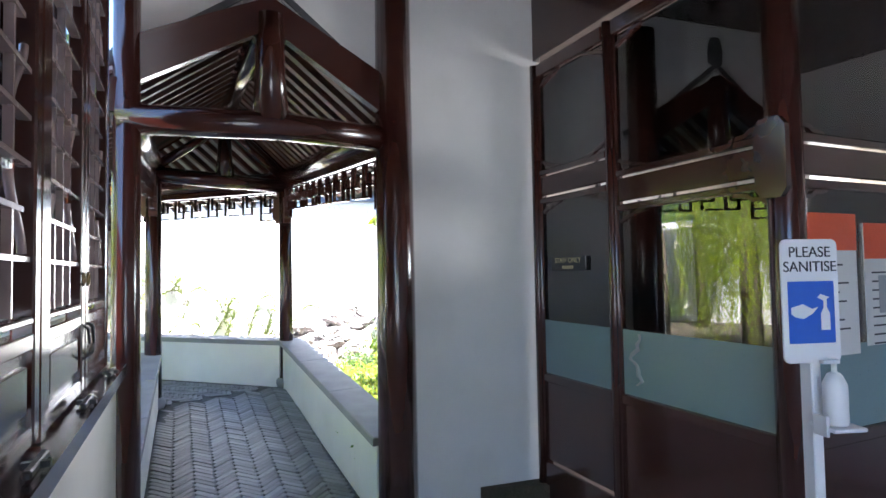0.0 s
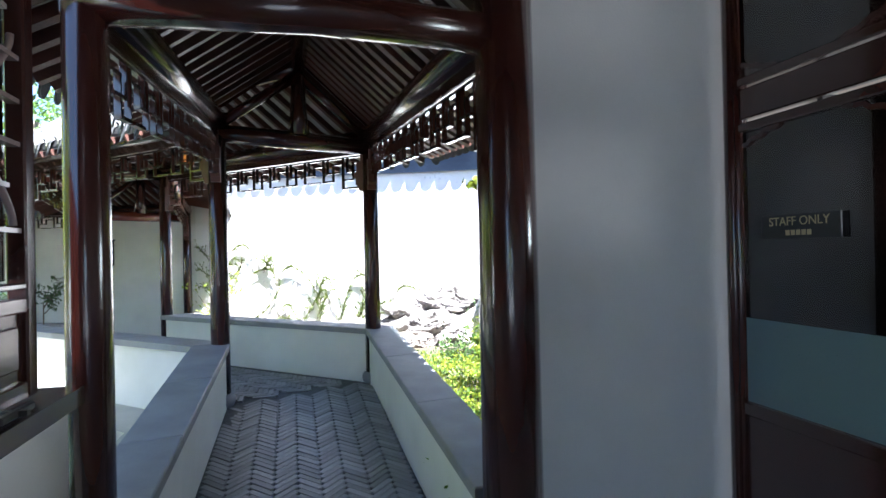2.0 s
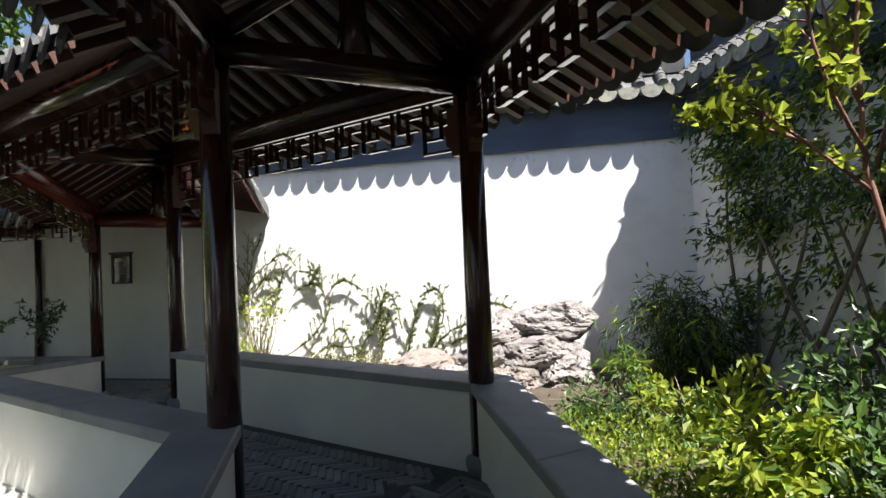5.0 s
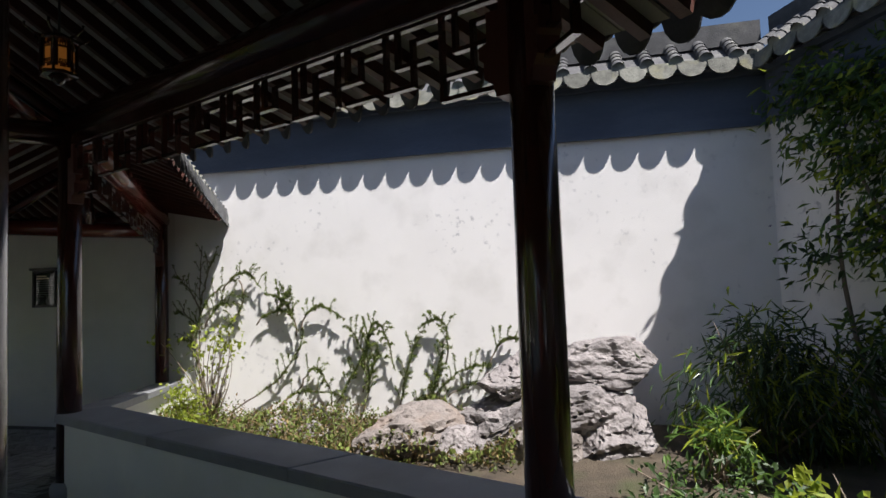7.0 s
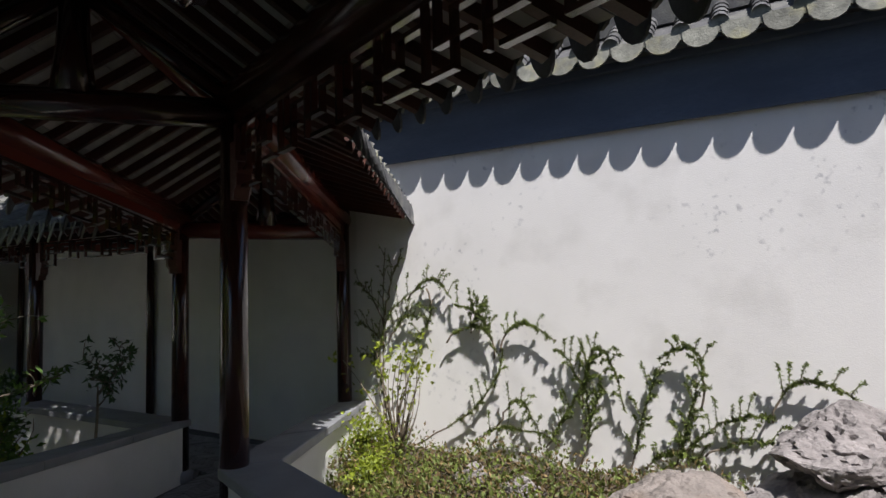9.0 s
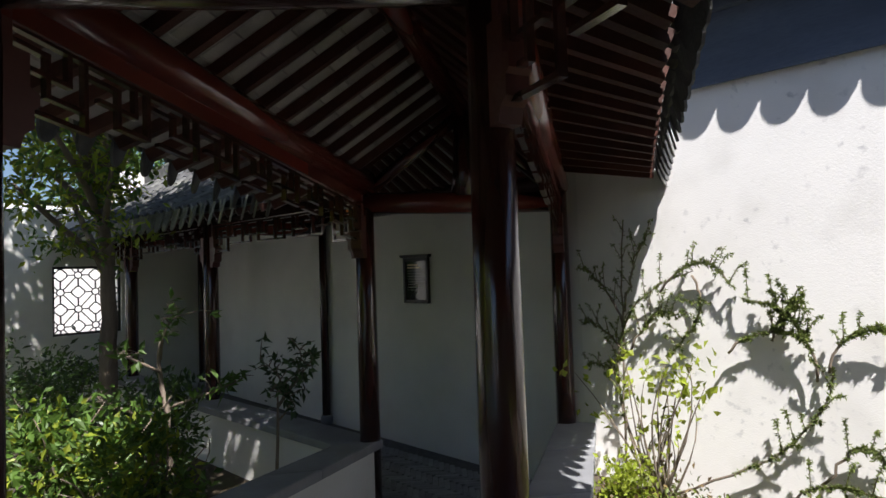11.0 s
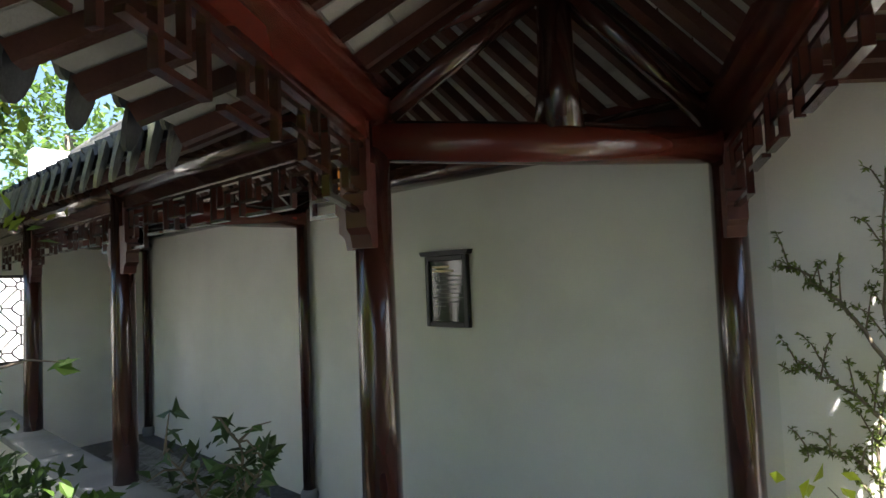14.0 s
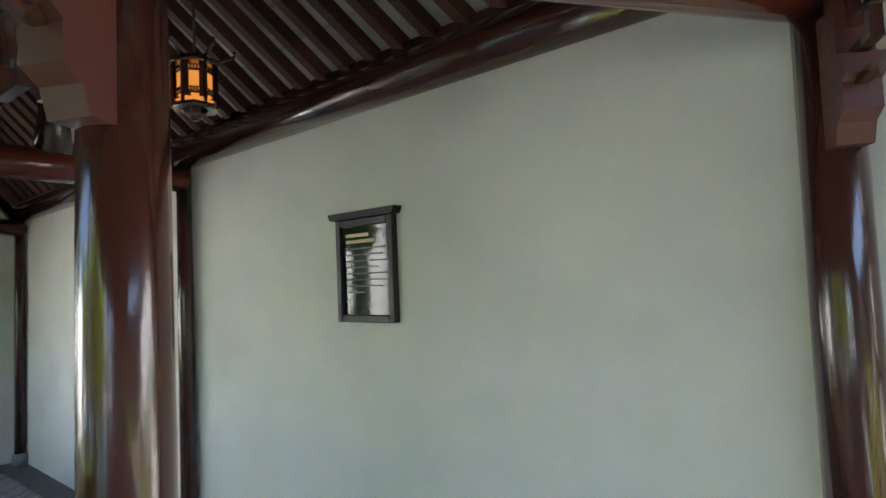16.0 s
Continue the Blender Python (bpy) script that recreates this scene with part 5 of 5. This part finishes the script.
tips = []
for j in range(22):
    e = V(-6.0 + RNG.normal(0, 0.30), 11.62 + RNG.normal(0, 0.12), RNG.uniform(0.35, 1.0))
    bm = B()
    tube(bm, curve_points((-6.02 + RNG.normal(0, 0.04), 11.6, -0.04), e, (RNG.normal(0, 0.06), 0, 0.05), 6), [0.012, 0.009, 0.007, 0.005, 0.004, 0.002], 5)
    part("twig", bm, TWIG, t)
    tips.append(e)
lp = np.repeat(np.array([tuple(e) for e in tips]), 9, 0) + RNG.normal(0, 0.07, (len(tips) * 9, 3))
leaves("foliage", lp, np.tile([0, -0.4, 0.3], (len(lp), 1)), 0.065, 0.05, LEAFY, t, jitter=0.8)
# ground plants along the wall foot
t = thing("ground_cover", (-4.4, 11.6, 0), "mixed bronze and green ground plants along the wall", "ground cover", kind="stuff")
n = 12000
gx = RNG.uniform(-6.3, -2.4, n)
hump = 0.04 + 0.16 * np.abs(np.sin(gx * 2.3)) + 0.06 * np.sin(gx * 7)
gp = np.stack([gx, 11.95 - RNG.uniform(0, 1, n) ** 0.8 * 1.6, RNG.uniform(-0.5, 1, n) * hump - 0.06], 1)
leaves("green_foliage", gp[::2], np.tile([0, -0.3, 0.8], (len(gp[::2]), 1)), 0.05, 0.03, LEAFV, t, jitter=0.7)
leaves("bronze_foliage", gp[1::2], np.tile([0, -0.3, 0.8], (len(gp[1::2]), 1)), 0.045, 0.026, LEAFR, t, jitter=0.7)
gp2, gd2 = blob_points(2400, (-6.0, 10.95, 0.10), (0.34, 0.7, 0.34), 0.4, 12)
leaves("bright_foliage", gp2, gd2, 0.04, 0.028, LEAFY, t, jitter=0.5)


def shrub(name, centre, radii, n, length, width, material, label, clumps=26, stems=9, droop=0.0, second=None):
    c = V(centre)
    t = thing(name, (c.x, c.y, 0), label, "shrub")
    for j in range(stems):
        e = c + V(RNG.normal(0, radii[0] * 0.5), RNG.normal(0, radii[1] * 0.5), RNG.uniform(0.0, radii[2] * 0.8))
        bm = B()
        tube(bm, curve_points((c.x + RNG.normal(0, 0.06), c.y + RNG.normal(0, 0.06), -0.06), e, (RNG.normal(0, 0.05), RNG.normal(0, 0.05), 0.02), 6), [0.014, 0.012, 0.009, 0.007, 0.005, 0.003], 6)
        part("stem", bm, TWIG, t)
    p, d = blob_points(n, c, radii, 0.5, clumps)
    d[:, 2] -= droop
    k = int(n * 0.75)
    leaves("foliage", p[:k], d[:k], length, width, material, t, jitter=0.45)
    leaves("foliage_second", p[k:], d[k:], length, width, second or material, t, jitter=0.45)
    return t


# drooping bamboo-like shrub before the corner
shrub("bamboo_shrub", (-0.28, 11.1, 0.42), (0.80, 0.50, 0.74), 3600, 0.16, 0.022, LEAFD, "drooping bamboo-like shrub with narrow leaves", 70, 14, 0.9, LEAFY)
shrub("bamboo_shrub", (-0.92, 10.3, 0.14), (0.28, 0.3, 0.26), 380, 0.16, 0.024, LEAF, "low bamboo-like shrub with yellow-green tips", 24, 7, 0.7, LEAFY)
shrub("bright_shrub", (-0.44, 7.3, 0.34), (0.36, 0.42, 0.38), 1400, 0.085, 0.045, LEAFY, "yellow-green glossy garden shrub", 36, 10, 0.0, LEAF)
shrub("bright_shrub", (-0.62, 8.9, 0.15), (0.40, 0.4, 0.28), 500, 0.09, 0.045, LEAFY, "yellow-green glossy garden shrub", 22, 8, 0.0, LEAF)
shrub("green_shrub", (-1.15, 9.5, 0.02), (0.55, 0.6, 0.24), 1100, 0.07, 0.035, LEAFD, "low dark green shrub behind the low wall", 26, 8, 0.0, LEAF)
shrub("green_shrub", (-0.05, 7.1, 0.25), (0.42, 0.75, 0.32), 1500, 0.08, 0.04, LEAFD, "dark green low shrub under the sapling", 30, 8, 0.0, LEAF)
shrub("green_shrub", (0.35, 6.3, 0.3), (0.5, 0.7, 0.4), 1300, 0.09, 0.045, LEAFD, "dark green low shrub under the wisteria", 30, 8, 0.0, LEAFD)
shrub("green_shrub", (0.5, 8.3, 0.35), (0.55, 0.8, 0.5), 1500, 0.09, 0.045, LEAFD, "dark green shrub by the garden wall", 30, 8, 0.0, LEAF)
t = thing("ground_cover", (-0.9, 7.8, 0), "low bright green ground plants beside the walk", "ground cover", kind="stuff")
n = 9000
s_ = RNG.uniform(0, 1, n)
gx = -0.75 + (1 - s_) * 0.0 - s_ * 1.25 + RNG.uniform(0.05, 1.7, n)
gy = 4.9 + s_ * 3.9 + RNG.uniform(-0.2, 0.5, n)
gp = np.stack([gx, gy, RNG.uniform(-0.05, 0.10, n)], 1)
leaves("green_foliage", gp[::2], np.tile([0, 0, 0.9], (len(gp[::2]), 1)), 0.05, 0.026, LEAF, t, jitter=0.7)
leaves("bright_foliage", gp[1::2], np.tile([0, 0, 0.9], (len(gp[1::2]), 1)), 0.05, 0.026, LEAFY, t, jitter=0.7)


def tree(name, foot, trunk, limbs, leaf_n, leaf_l, leaf_w, material, bark, r0, label, spread=0.28, second=None, droop=0.0):
    """A tree from a trunk polyline and limb ends, each limb with twigs and leaf clumps."""
    t = thing(name, foot, label, "tree")
    pts = [V(p) for p in trunk]
    fine = []
    for a, b in zip(pts, pts[1:]):
        fine += [a.lerp(b, i / 4) + V(RNG.normal(0, r0 * 0.12), RNG.normal(0, r0 * 0.12), 0) for i in range(4)]
    fine.append(pts[-1])
    bm = B()
    tube(bm, fine, [r0 * (1 - 0.6 * i / len(fine)) for i in range(len(fine))], 12)
    part("trunk", bm, bark, t)
    lp, ld = [], []
    for start, end in limbs:
        s0, e = V(start), V(end)
        cp = curve_points(s0, e, (RNG.normal(0, 0.06), RNG.normal(0, 0.06), RNG.uniform(-0.02, 0.10)), 8)
        bm = B()
        tube(bm, cp, [r0 * 0.42 * (1 - 0.85 * i / 8) + 0.002 for i in range(8)], 7)
        part("limb", bm, bark, t)
        for q in cp[2:]:
            for _ in range(2):
                tip = q + V(RNG.normal(0, spread), RNG.normal(0, spread), RNG.normal(0.02, spread * 0.6))
                bm = B()
                tube(bm, [q, q.lerp(tip, 0.5) + V(0, 0, 0.02), tip], [0.006, 0.004, 0.002], 5)
                part("twig", bm, bark, t)
                for _ in range(leaf_n):
                    w = q.lerp(tip, RNG.uniform(0.3, 1.1))
                    lp.append(tuple(w + V(RNG.normal(0, spread * 0.25), RNG.normal(0, spread * 0.25), RNG.normal(0, spread * 0.2))))
                    ld.append((RNG.normal(), RNG.normal(), RNG.normal() - droop))
    lp, ld = np.array(lp), np.array(ld)
    k = int(len(lp) * 0.6)
    order = RNG.permutation(len(lp))
    leaves("crown", lp[order[:k]], ld[order[:k]], leaf_l, leaf_w, material, t)
    leaves("crown_second", lp[order[k:]], ld[order[k:]], leaf_l, leaf_w, second or material, t)
    return t


# red-stemmed sapling beside the wisteria wall
tree("sapling", (0.0, 6.9, 0), [(0.02, 6.9, -0.05), (0.0, 6.9, 0.9), (-0.02, 6.9, 1.35), (-0.08, 6.92, 1.7), (-0.1, 6.9, 2.2)],
     [((-0.06, 6.92, 1.6), (-0.62, 7.0, 2.15)), ((-0.08, 6.9, 1.75), (-0.3, 6.8, 2.5)), ((-0.1, 6.9, 2.1), (0.05, 6.9, 2.95)), ((-0.05, 6.9, 1.7), (0.35, 6.8, 2.6)),
      ((-0.02, 6.9, 1.45), (0.42, 7.0, 1.95)), ((-0.1, 6.9, 2.0), (-0.15, 7.1, 2.75)), ((-0.3, 6.95, 1.85), (-0.75, 7.0, 2.0)), ((0.1, 6.9, 2.0), (0.5, 6.95, 2.3))], 6, 0.085, 0.055, LEAFY, REDBARK, 0.021, "slim red-barked sapling with fresh leaves", 0.09)

# wisteria over the corner and the east wall
t = thing("wisteria", (0.4, 10.2, 0), "old wisteria covering the white garden wall", "climbing plant")
ends = []
for j in range(16):
    s0 = RNG.uniform(0.8, 4.8)
    foot = V(*(CORNER + EAST * (1.2 + 0.55 * (j % 6))), -0.05) + V(-0.12, -0.05, 0)
    e = V(*(CORNER + EAST * s0), RNG.uniform(1.6, 3.3)) + V(-0.16, -0.07, 0)
    bm = B()
    cp = curve_points(foot, e, (RNG.normal(0, 0.05), RNG.normal(0, 0.12), 0.1), 9)
    tube(bm, cp, [0.022 * (1 - 0.7 * i / 9) + 0.003 for i in range(9)], 7)
    part("stem", bm, BARK, t)
    ends += cp[3:]
n = 10500
cl = RNG.integers(0, 90, n)
cs = np.concatenate([RNG.uniform(0.5, 5.6, 90)])
cz = np.where(RNG.uniform(0, 1, 90) < 0.86, RNG.uniform(1.5, 3.3, 90), RNG.uniform(0.4, 1.6, 90))
s_ = cs[cl] + RNG.normal(0, 0.17, n)
z_ = cz[cl] + RNG.normal(0, 0.15, n)
out = np.abs(RNG.normal(0.12, 0.09, n)) + 0.03
fx, fy = -EAST.y * -1, EAST.x * -1
pp = np.stack([CORNER.x + EAST.x * s_ + EAST.y * out, CORNER.y + EAST.y * s_ - EAST.x * out, z_], 1)
dd = np.tile([EAST.y * 0.6, -EAST.x * 0.6, -0.5], (n, 1))
leaves("foliage", pp[:3600], dd[:3600], 0.125, 0.04, LEAFD, t)
leaves("foliage_light", pp[3600:7600], dd[3600:7600], 0.12, 0.038, LEAF, t)
leaves("foliage_bright", pp[7600:9800], dd[7600:9800], 0.12, 0.038, LEAFY, t)
leaves("blossom", pp[9800:] + np.array([-0.05, -0.02, 0]), dd[9800:], 0.035, 0.03, WISTERIA, t, "faded lilac blossom")

# trees and shrubs of the west bed
tree("garden_tree", (-10.75, 9.5, 0), [(-10.75, 9.5, -0.1), (-10.8, 9.55, 1.0), (-10.72, 9.5, 1.9), (-10.6, 9.45, 2.5)],
     [((-10.75, 9.5, 1.9), (-9.7, 9.3, 2.75)), ((-10.72, 9.5, 1.7), (-11.7, 9.3, 2.9)), ((-10.65, 9.5, 2.3), (-10.1, 9.0, 3.3)), ((-10.6, 9.45, 2.5), (-10.9, 9.2, 3.6)),
      ((-10.7, 9.5, 2.1), (-9.5, 8.6, 3.1)), ((-10.7, 9.5, 2.2), (-11.5, 8.6, 3.3)), ((-10.7, 9.5, 1.8), (-10.4, 8.7, 2.5)), ((-10.7, 9.5, 2.4), (-11.3, 9.6, 3.6)), ((-10.6, 9.4, 2.4), (-9.4, 9.6, 3.5)),
      ((-10.6, 9.4, 2.5), (-8.2, 9.2, 4.0)), ((-10.6, 9.4, 2.5), (-8.8, 8.4, 4.2)), ((-10.6, 9.4, 2.5), (-9.4, 9.2, 4.4)), ((-9.6, 9.2, 3.2), (-7.7, 8.5, 4.6)), ((-9.6, 9.2, 3.3), (-8.4, 9.8, 4.3)), ((-10.6, 9.4, 2.5), (-10.4, 9.9, 4.1)), ((-10.6, 9.4, 2.5), (-11.9, 9.9, 4.0))],
     26, 0.10, 0.045, LEAFY, BARK, 0.10, "pale-barked tree with fresh feathery leaves", 0.3, LEAF)
tree("bed_sapling", (-8.95, 9.45, 0), [(-8.95, 9.45, -0.1), (-8.95, 9.42, 0.6), (-9.05, 9.4, 0.95), (-9.0, 9.4, 1.15)],
     [((-8.97, 9.42, 0.62), (-8.4, 9.75, 0.85)), ((-9.0, 9.4, 0.9), (-9.4, 9.2, 1.05)), ((-9.0, 9.4, 1.0), (-8.75, 9.5, 1.35)), ((-8.95, 9.42, 0.5), (-9.6, 9.1, 0.7))],
     3, 0.10, 0.045, LEAF, BARK, 0.026, "thin pale sapling in the shrub bed", 0.08)
tree("bed_sapling", (-8.25, 9.95, 0), [(-8.25, 9.95, -0.1), (-8.3, 10.0, 0.5), (-8.3, 10.0, 0.7)],
     [((-8.3, 10.0, 0.6), (-7.95, 10.1, 1.0)), ((-8.3, 10.0, 0.62), (-8.1, 10.05, 1.1)), ((-8.3, 10.0, 0.6), (-8.55, 10.0, 0.95)), ((-8.3, 10.0, 0.5), (-8.05, 9.8, 0.8))],
     4, 0.085, 0.038, LEAFD, TWIG, 0.015, "sprig of dark broad leaves beside the low wall", 0.07)
shrub("green_shrub", (-8.35, 9.05, 0.32), (0.42, 0.45, 0.42), 1300, 0.08, 0.04, LEAF, "leafy green shrub in the west bed", 30, 10, 0.0, LEAFY)
shrub("green_shrub", (-9.0, 8.7, 0.38), (0.6, 0.6, 0.5), 1600, 0.08, 0.04, LEAF, "leafy green shrub in the west bed", 34, 10, 0.0, LEAFY)
shrub("green_shrub", (-9.7, 9.5, 0.35), (0.6, 0.5, 0.45), 1400, 0.08, 0.04, LEAFD, "leafy green shrub in the west bed", 30, 10, 0.0, LEAF)
shrub("green_shrub", (-11.6, 9.0, 0.4), (0.9, 0.8, 0.6), 1600, 0.08, 0.04, LEAFD, "leafy green shrub in the west bed", 34, 10, 0.0, LEAF)
shrub("green_shrub", (-13.0, 9.6, 0.3), (0.7, 0.6, 0.4), 1000, 0.08, 0.04, LEAF, "leafy green shrub in the west bed", 24, 8, 0.0, LEAF)

# weeping willow across the pond
wc = V(-8.3, 5.5, 0)
t = thing("weeping_willow", wc, "weeping willow with long yellow-green strands", "tree")
bm = B()
tube(bm, [wc + V(0, 0, -0.9), wc + V(0.1, 0, 1.5), wc + V(0, 0.1, 3.0), wc + V(-0.2, 0, 4.2)], [0.22, 0.18, 0.15, 0.08], 12)
part("trunk", bm, BARK, t)
lp, ld = [], []
for j in range(26):
    an = 2 * math.pi * j / 26 + RNG.normal(0, 0.1)
    rr = RNG.uniform(0.4, 1.35)
    top = wc + V(math.cos(an) * rr, math.sin(an) * rr, RNG.uniform(3.6, 4.8))
    bm = B()
    tube(bm, curve_points(wc + V(0, 0, 2.8), top, (0, 0, 0.4), 7), [0.05, 0.04, 0.03, 0.025, 0.02, 0.012, 0.008], 6)
    part("limb", bm, BARK, t)
    for _ in range(17):
        a = top + V(RNG.normal(0, 0.35), RNG.normal(0, 0.35), RNG.uniform(-0.4, 0.2))
        ln = RNG.uniform(2.0, 4.4)
        m_ = 44
        for i in range(m_):
            lp.append(tuple(a + V(RNG.normal(0, 0.03) + 0.1 * i / m_, RNG.normal(0, 0.03), -ln * i / m_)))
            ld.append((RNG.normal(0, 0.5), RNG.normal(0, 0.5), -1.2))
leaves("crown", lp, ld, 0.13, 0.026, LEAFY, t, jitter=0.25)
t = thing("tall_tree", (-9.3, 7.7, 0), "tall leafy tree shading the shrub bed", "tree")
bm = B()
tube(bm, [(-9.3, 7.7, -0.6), (-9.3, 7.75, 2.0), (-9.1, 7.9, 4.0), (-9.0, 8.2, 5.2)], [0.17, 0.14, 0.11, 0.06], 12)
part("trunk", bm, BARK, t)
for j in range(14):
    e = V(-8.9 + RNG.uniform(-3.0, 3.0), 8.6 + RNG.uniform(-1.2, 1.2), RNG.uniform(4.6, 5.9))
    bm = B()
    tube(bm, curve_points((-9.15, 7.85, 3.4), e, (0, 0, 0.3), 7), [0.05, 0.04, 0.03, 0.025, 0.02, 0.012, 0.006], 6)
    part("limb", bm, BARK, t)
p, d = blob_points(7000, (-9.0, 8.7, 5.2), (3.6, 1.6, 0.9), 0.3, 90)
leaves("crown", p, d, 0.17, 0.08, LEAF, t)
# added out-of-view tree whose crown keeps the sun off the west wall
t = thing("tall_tree", (-12.6, 7.9, 0), "unseen tall tree added to shade the west wall", "tree")
bm = B()
tube(bm, [(-12.6, 7.9, -0.3), (-12.6, 7.95, 2.0), (-12.5, 8.0, 4.0), (-12.4, 8.2, 5.2)], [0.15, 0.12, 0.10, 0.05], 12)
part("trunk", bm, BARK, t)
for j in range(10):
    e = V(-12.4 + RNG.uniform(-1.8, 1.8), 8.3 + RNG.uniform(-1.3, 1.3), RNG.uniform(4.5, 5.8))
    bm = B()
    tube(bm, curve_points((-12.5, 8.0, 3.4), e, (0, 0, 0.3), 7), [0.05, 0.04, 0.03, 0.025, 0.02, 0.012, 0.006], 6)
    part("limb", bm, BARK, t)
p, d = blob_points(7500, (-12.5, 8.3, 5.0), (2.3, 1.9, 1.0), 0.3, 70)
leaves("crown", p, d, 0.17, 0.08, LEAFY, t)
for i, (x, y, h) in enumerate(((-17, -2, 6), (-22, 6, 7), (-12, -14, 7), (-4, -18, 6), (4, -16, 6), (-26, 14, 7), (12, -12, 6), (-14, 15.5, 7.5), (-9.5, 16, 6.5), (-20, 12.5, 7))):
    t = thing("distant_tree", (x, y, 0), "distant leafy garden tree", "tree", "distant trees")
    bm = B()
    tube(bm, [(x, y, -0.9), (x, y, h * 0.3), (x + 0.2, y, h * 0.7)], [0.25, 0.2, 0.1], 9)
    part("trunk", bm, BARK, t)
    p, d = blob_points(2600, (x, y, h * 0.62), (h * 0.36, h * 0.36, h * 0.34), 0.4, 60)
    leaves("crown", p, d, 0.22, 0.11, LEAF if i % 2 else LEAFY, t)

for i, (x, y, h) in enumerate(((-15.5, 3.2, 5.6), (-12.3, 2.6, 5.2), (-9.2, 2.2, 5.6), (-6.2, 1.8, 5.0))):
    t = thing("pond_tree", (x, y, 0), "sunlit leafy tree on the far side of the pond", "tree", "pond trees")
    bm = B()
    tube(bm, [(x, y, -0.9), (x, y, h * 0.3), (x + 0.2, y, h * 0.7)], [0.2, 0.16, 0.08], 9)
    part("trunk", bm, BARK, t)
    p, d = blob_points(3600, (x, y, h * 0.52), (h * 0.38, h * 0.32, h * 0.44), 0.4, 70)
    leaves("crown", p, d, 0.22, 0.10, LEAFY if i % 2 else LEAF, t)

# ---- stone ledge beside the pond ----
bm = B()
q = offset_chain(LEFT[:3], 0.20)
q2_ = offset_chain(LEFT[:3], 0.75)
slab(bm, [*q, *reversed(q2_)], -0.9, -0.10)
part("ground_ledge", bm, PAVE, kind="structure", label="pale stone ledge between walk and pond", category="ledge")

# ---- herringbone bricks ----
BL, BW = 0.225, 0.052


def inside(poly, x, y):
    hit_ = False
    for i in range(len(poly)):
        (x0, y0), (x1, y1) = poly[i], poly[i - 1]
        if (y0 > y) != (y1 > y) and x < (x1 - x0) * (y - y0) / (y1 - y0) + x0:
            hit_ = not hit_
    return hit_


def brick_mesh():
    bm = B()
    box(bm, (-BL / 2 + 0.002, -BW / 2 + 0.002, -0.03), (BL / 2 - 0.002, BW / 2 - 0.002, 0.0), bevel=0.004)
    return mesh_of(bm, "paving_brick", BRICK)


BM = brick_mesh()
near, rest_v, rest_f = 0, [], []
slope = [math.atan2(ZF[k + 1] - ZF[k], (RIDGE[k + 1] - RIDGE[k]).length) for k in range(5)]
bm_vs = [v.co.copy() for v in BM.vertices]
bm_fs = [list(p.vertices) for p in BM.polygons]
for k in range(5):
    ins_l, ins_r = offset_chain(LEFT, -0.055), offset_chain(RIGHT, 0.055)
    poly = [tuple(ins_l[k]), tuple(ins_l[k + 1]), tuple(ins_r[k + 1]), tuple(ins_r[k])]
    ax = (RIDGE[k + 1] - RIDGE[k]).normalized()
    sd = V(ax.y, -ax.x)
    o = RIDGE[k]
    L = (RIDGE[k + 1] - RIDGE[k]).length + 1.2
    col = BL * 0.7071
    rnd = random.Random(40 + k)
    c0 = -8
    for c in range(c0, 9):
        an = radians(45 if c % 2 else -45)
        step = BW / math.cos(radians(45))
        for j in range(int((L + 0.8) / step)):
            u = -0.8 + j * step
            p = o + ax * u + sd * (c * col)
            zs = ZF[k] + (ZF[k + 1] - ZF[k]) * min(1.0, max(0.0, u / (RIDGE[k + 1] - RIDGE[k]).length))
            corners = [p + (ax * math.sin(an) + sd * math.cos(an)) * (BL / 2 * s1) for s1 in (-0.9, 0, 0.9)]
            if not all(inside(poly, q.x, q.y) for q in corners):
                continue
            base_an = math.atan2(sd.y, sd.x) + an
            m4 = Matrix.Translation((p.x, p.y, zs + rnd.uniform(-0.006, 0.0))) @ Matrix.Rotation(slope[k], 4, V(sd.x, sd.y, 0)) @ Matrix.Rotation(base_an, 4, "Z") @ Matrix.Rotation(rnd.gauss(0, 0.012), 4, "X")
            if k == 0 and near < 300 and u > 1.4:
                ob = new("brick", BM)
                ob.parent = floor
                ob.matrix_basis = m4
                near += 1
            else:
                b0 = len(rest_v)
                rest_v += [m4 @ v for v in bm_vs]
                rest_f += [[b0 + i for i in f] for f in bm_fs]
part("brick_field", quick("brick_field", rest_v, rest_f, BRICK), BRICK, floor, kind="stuff")
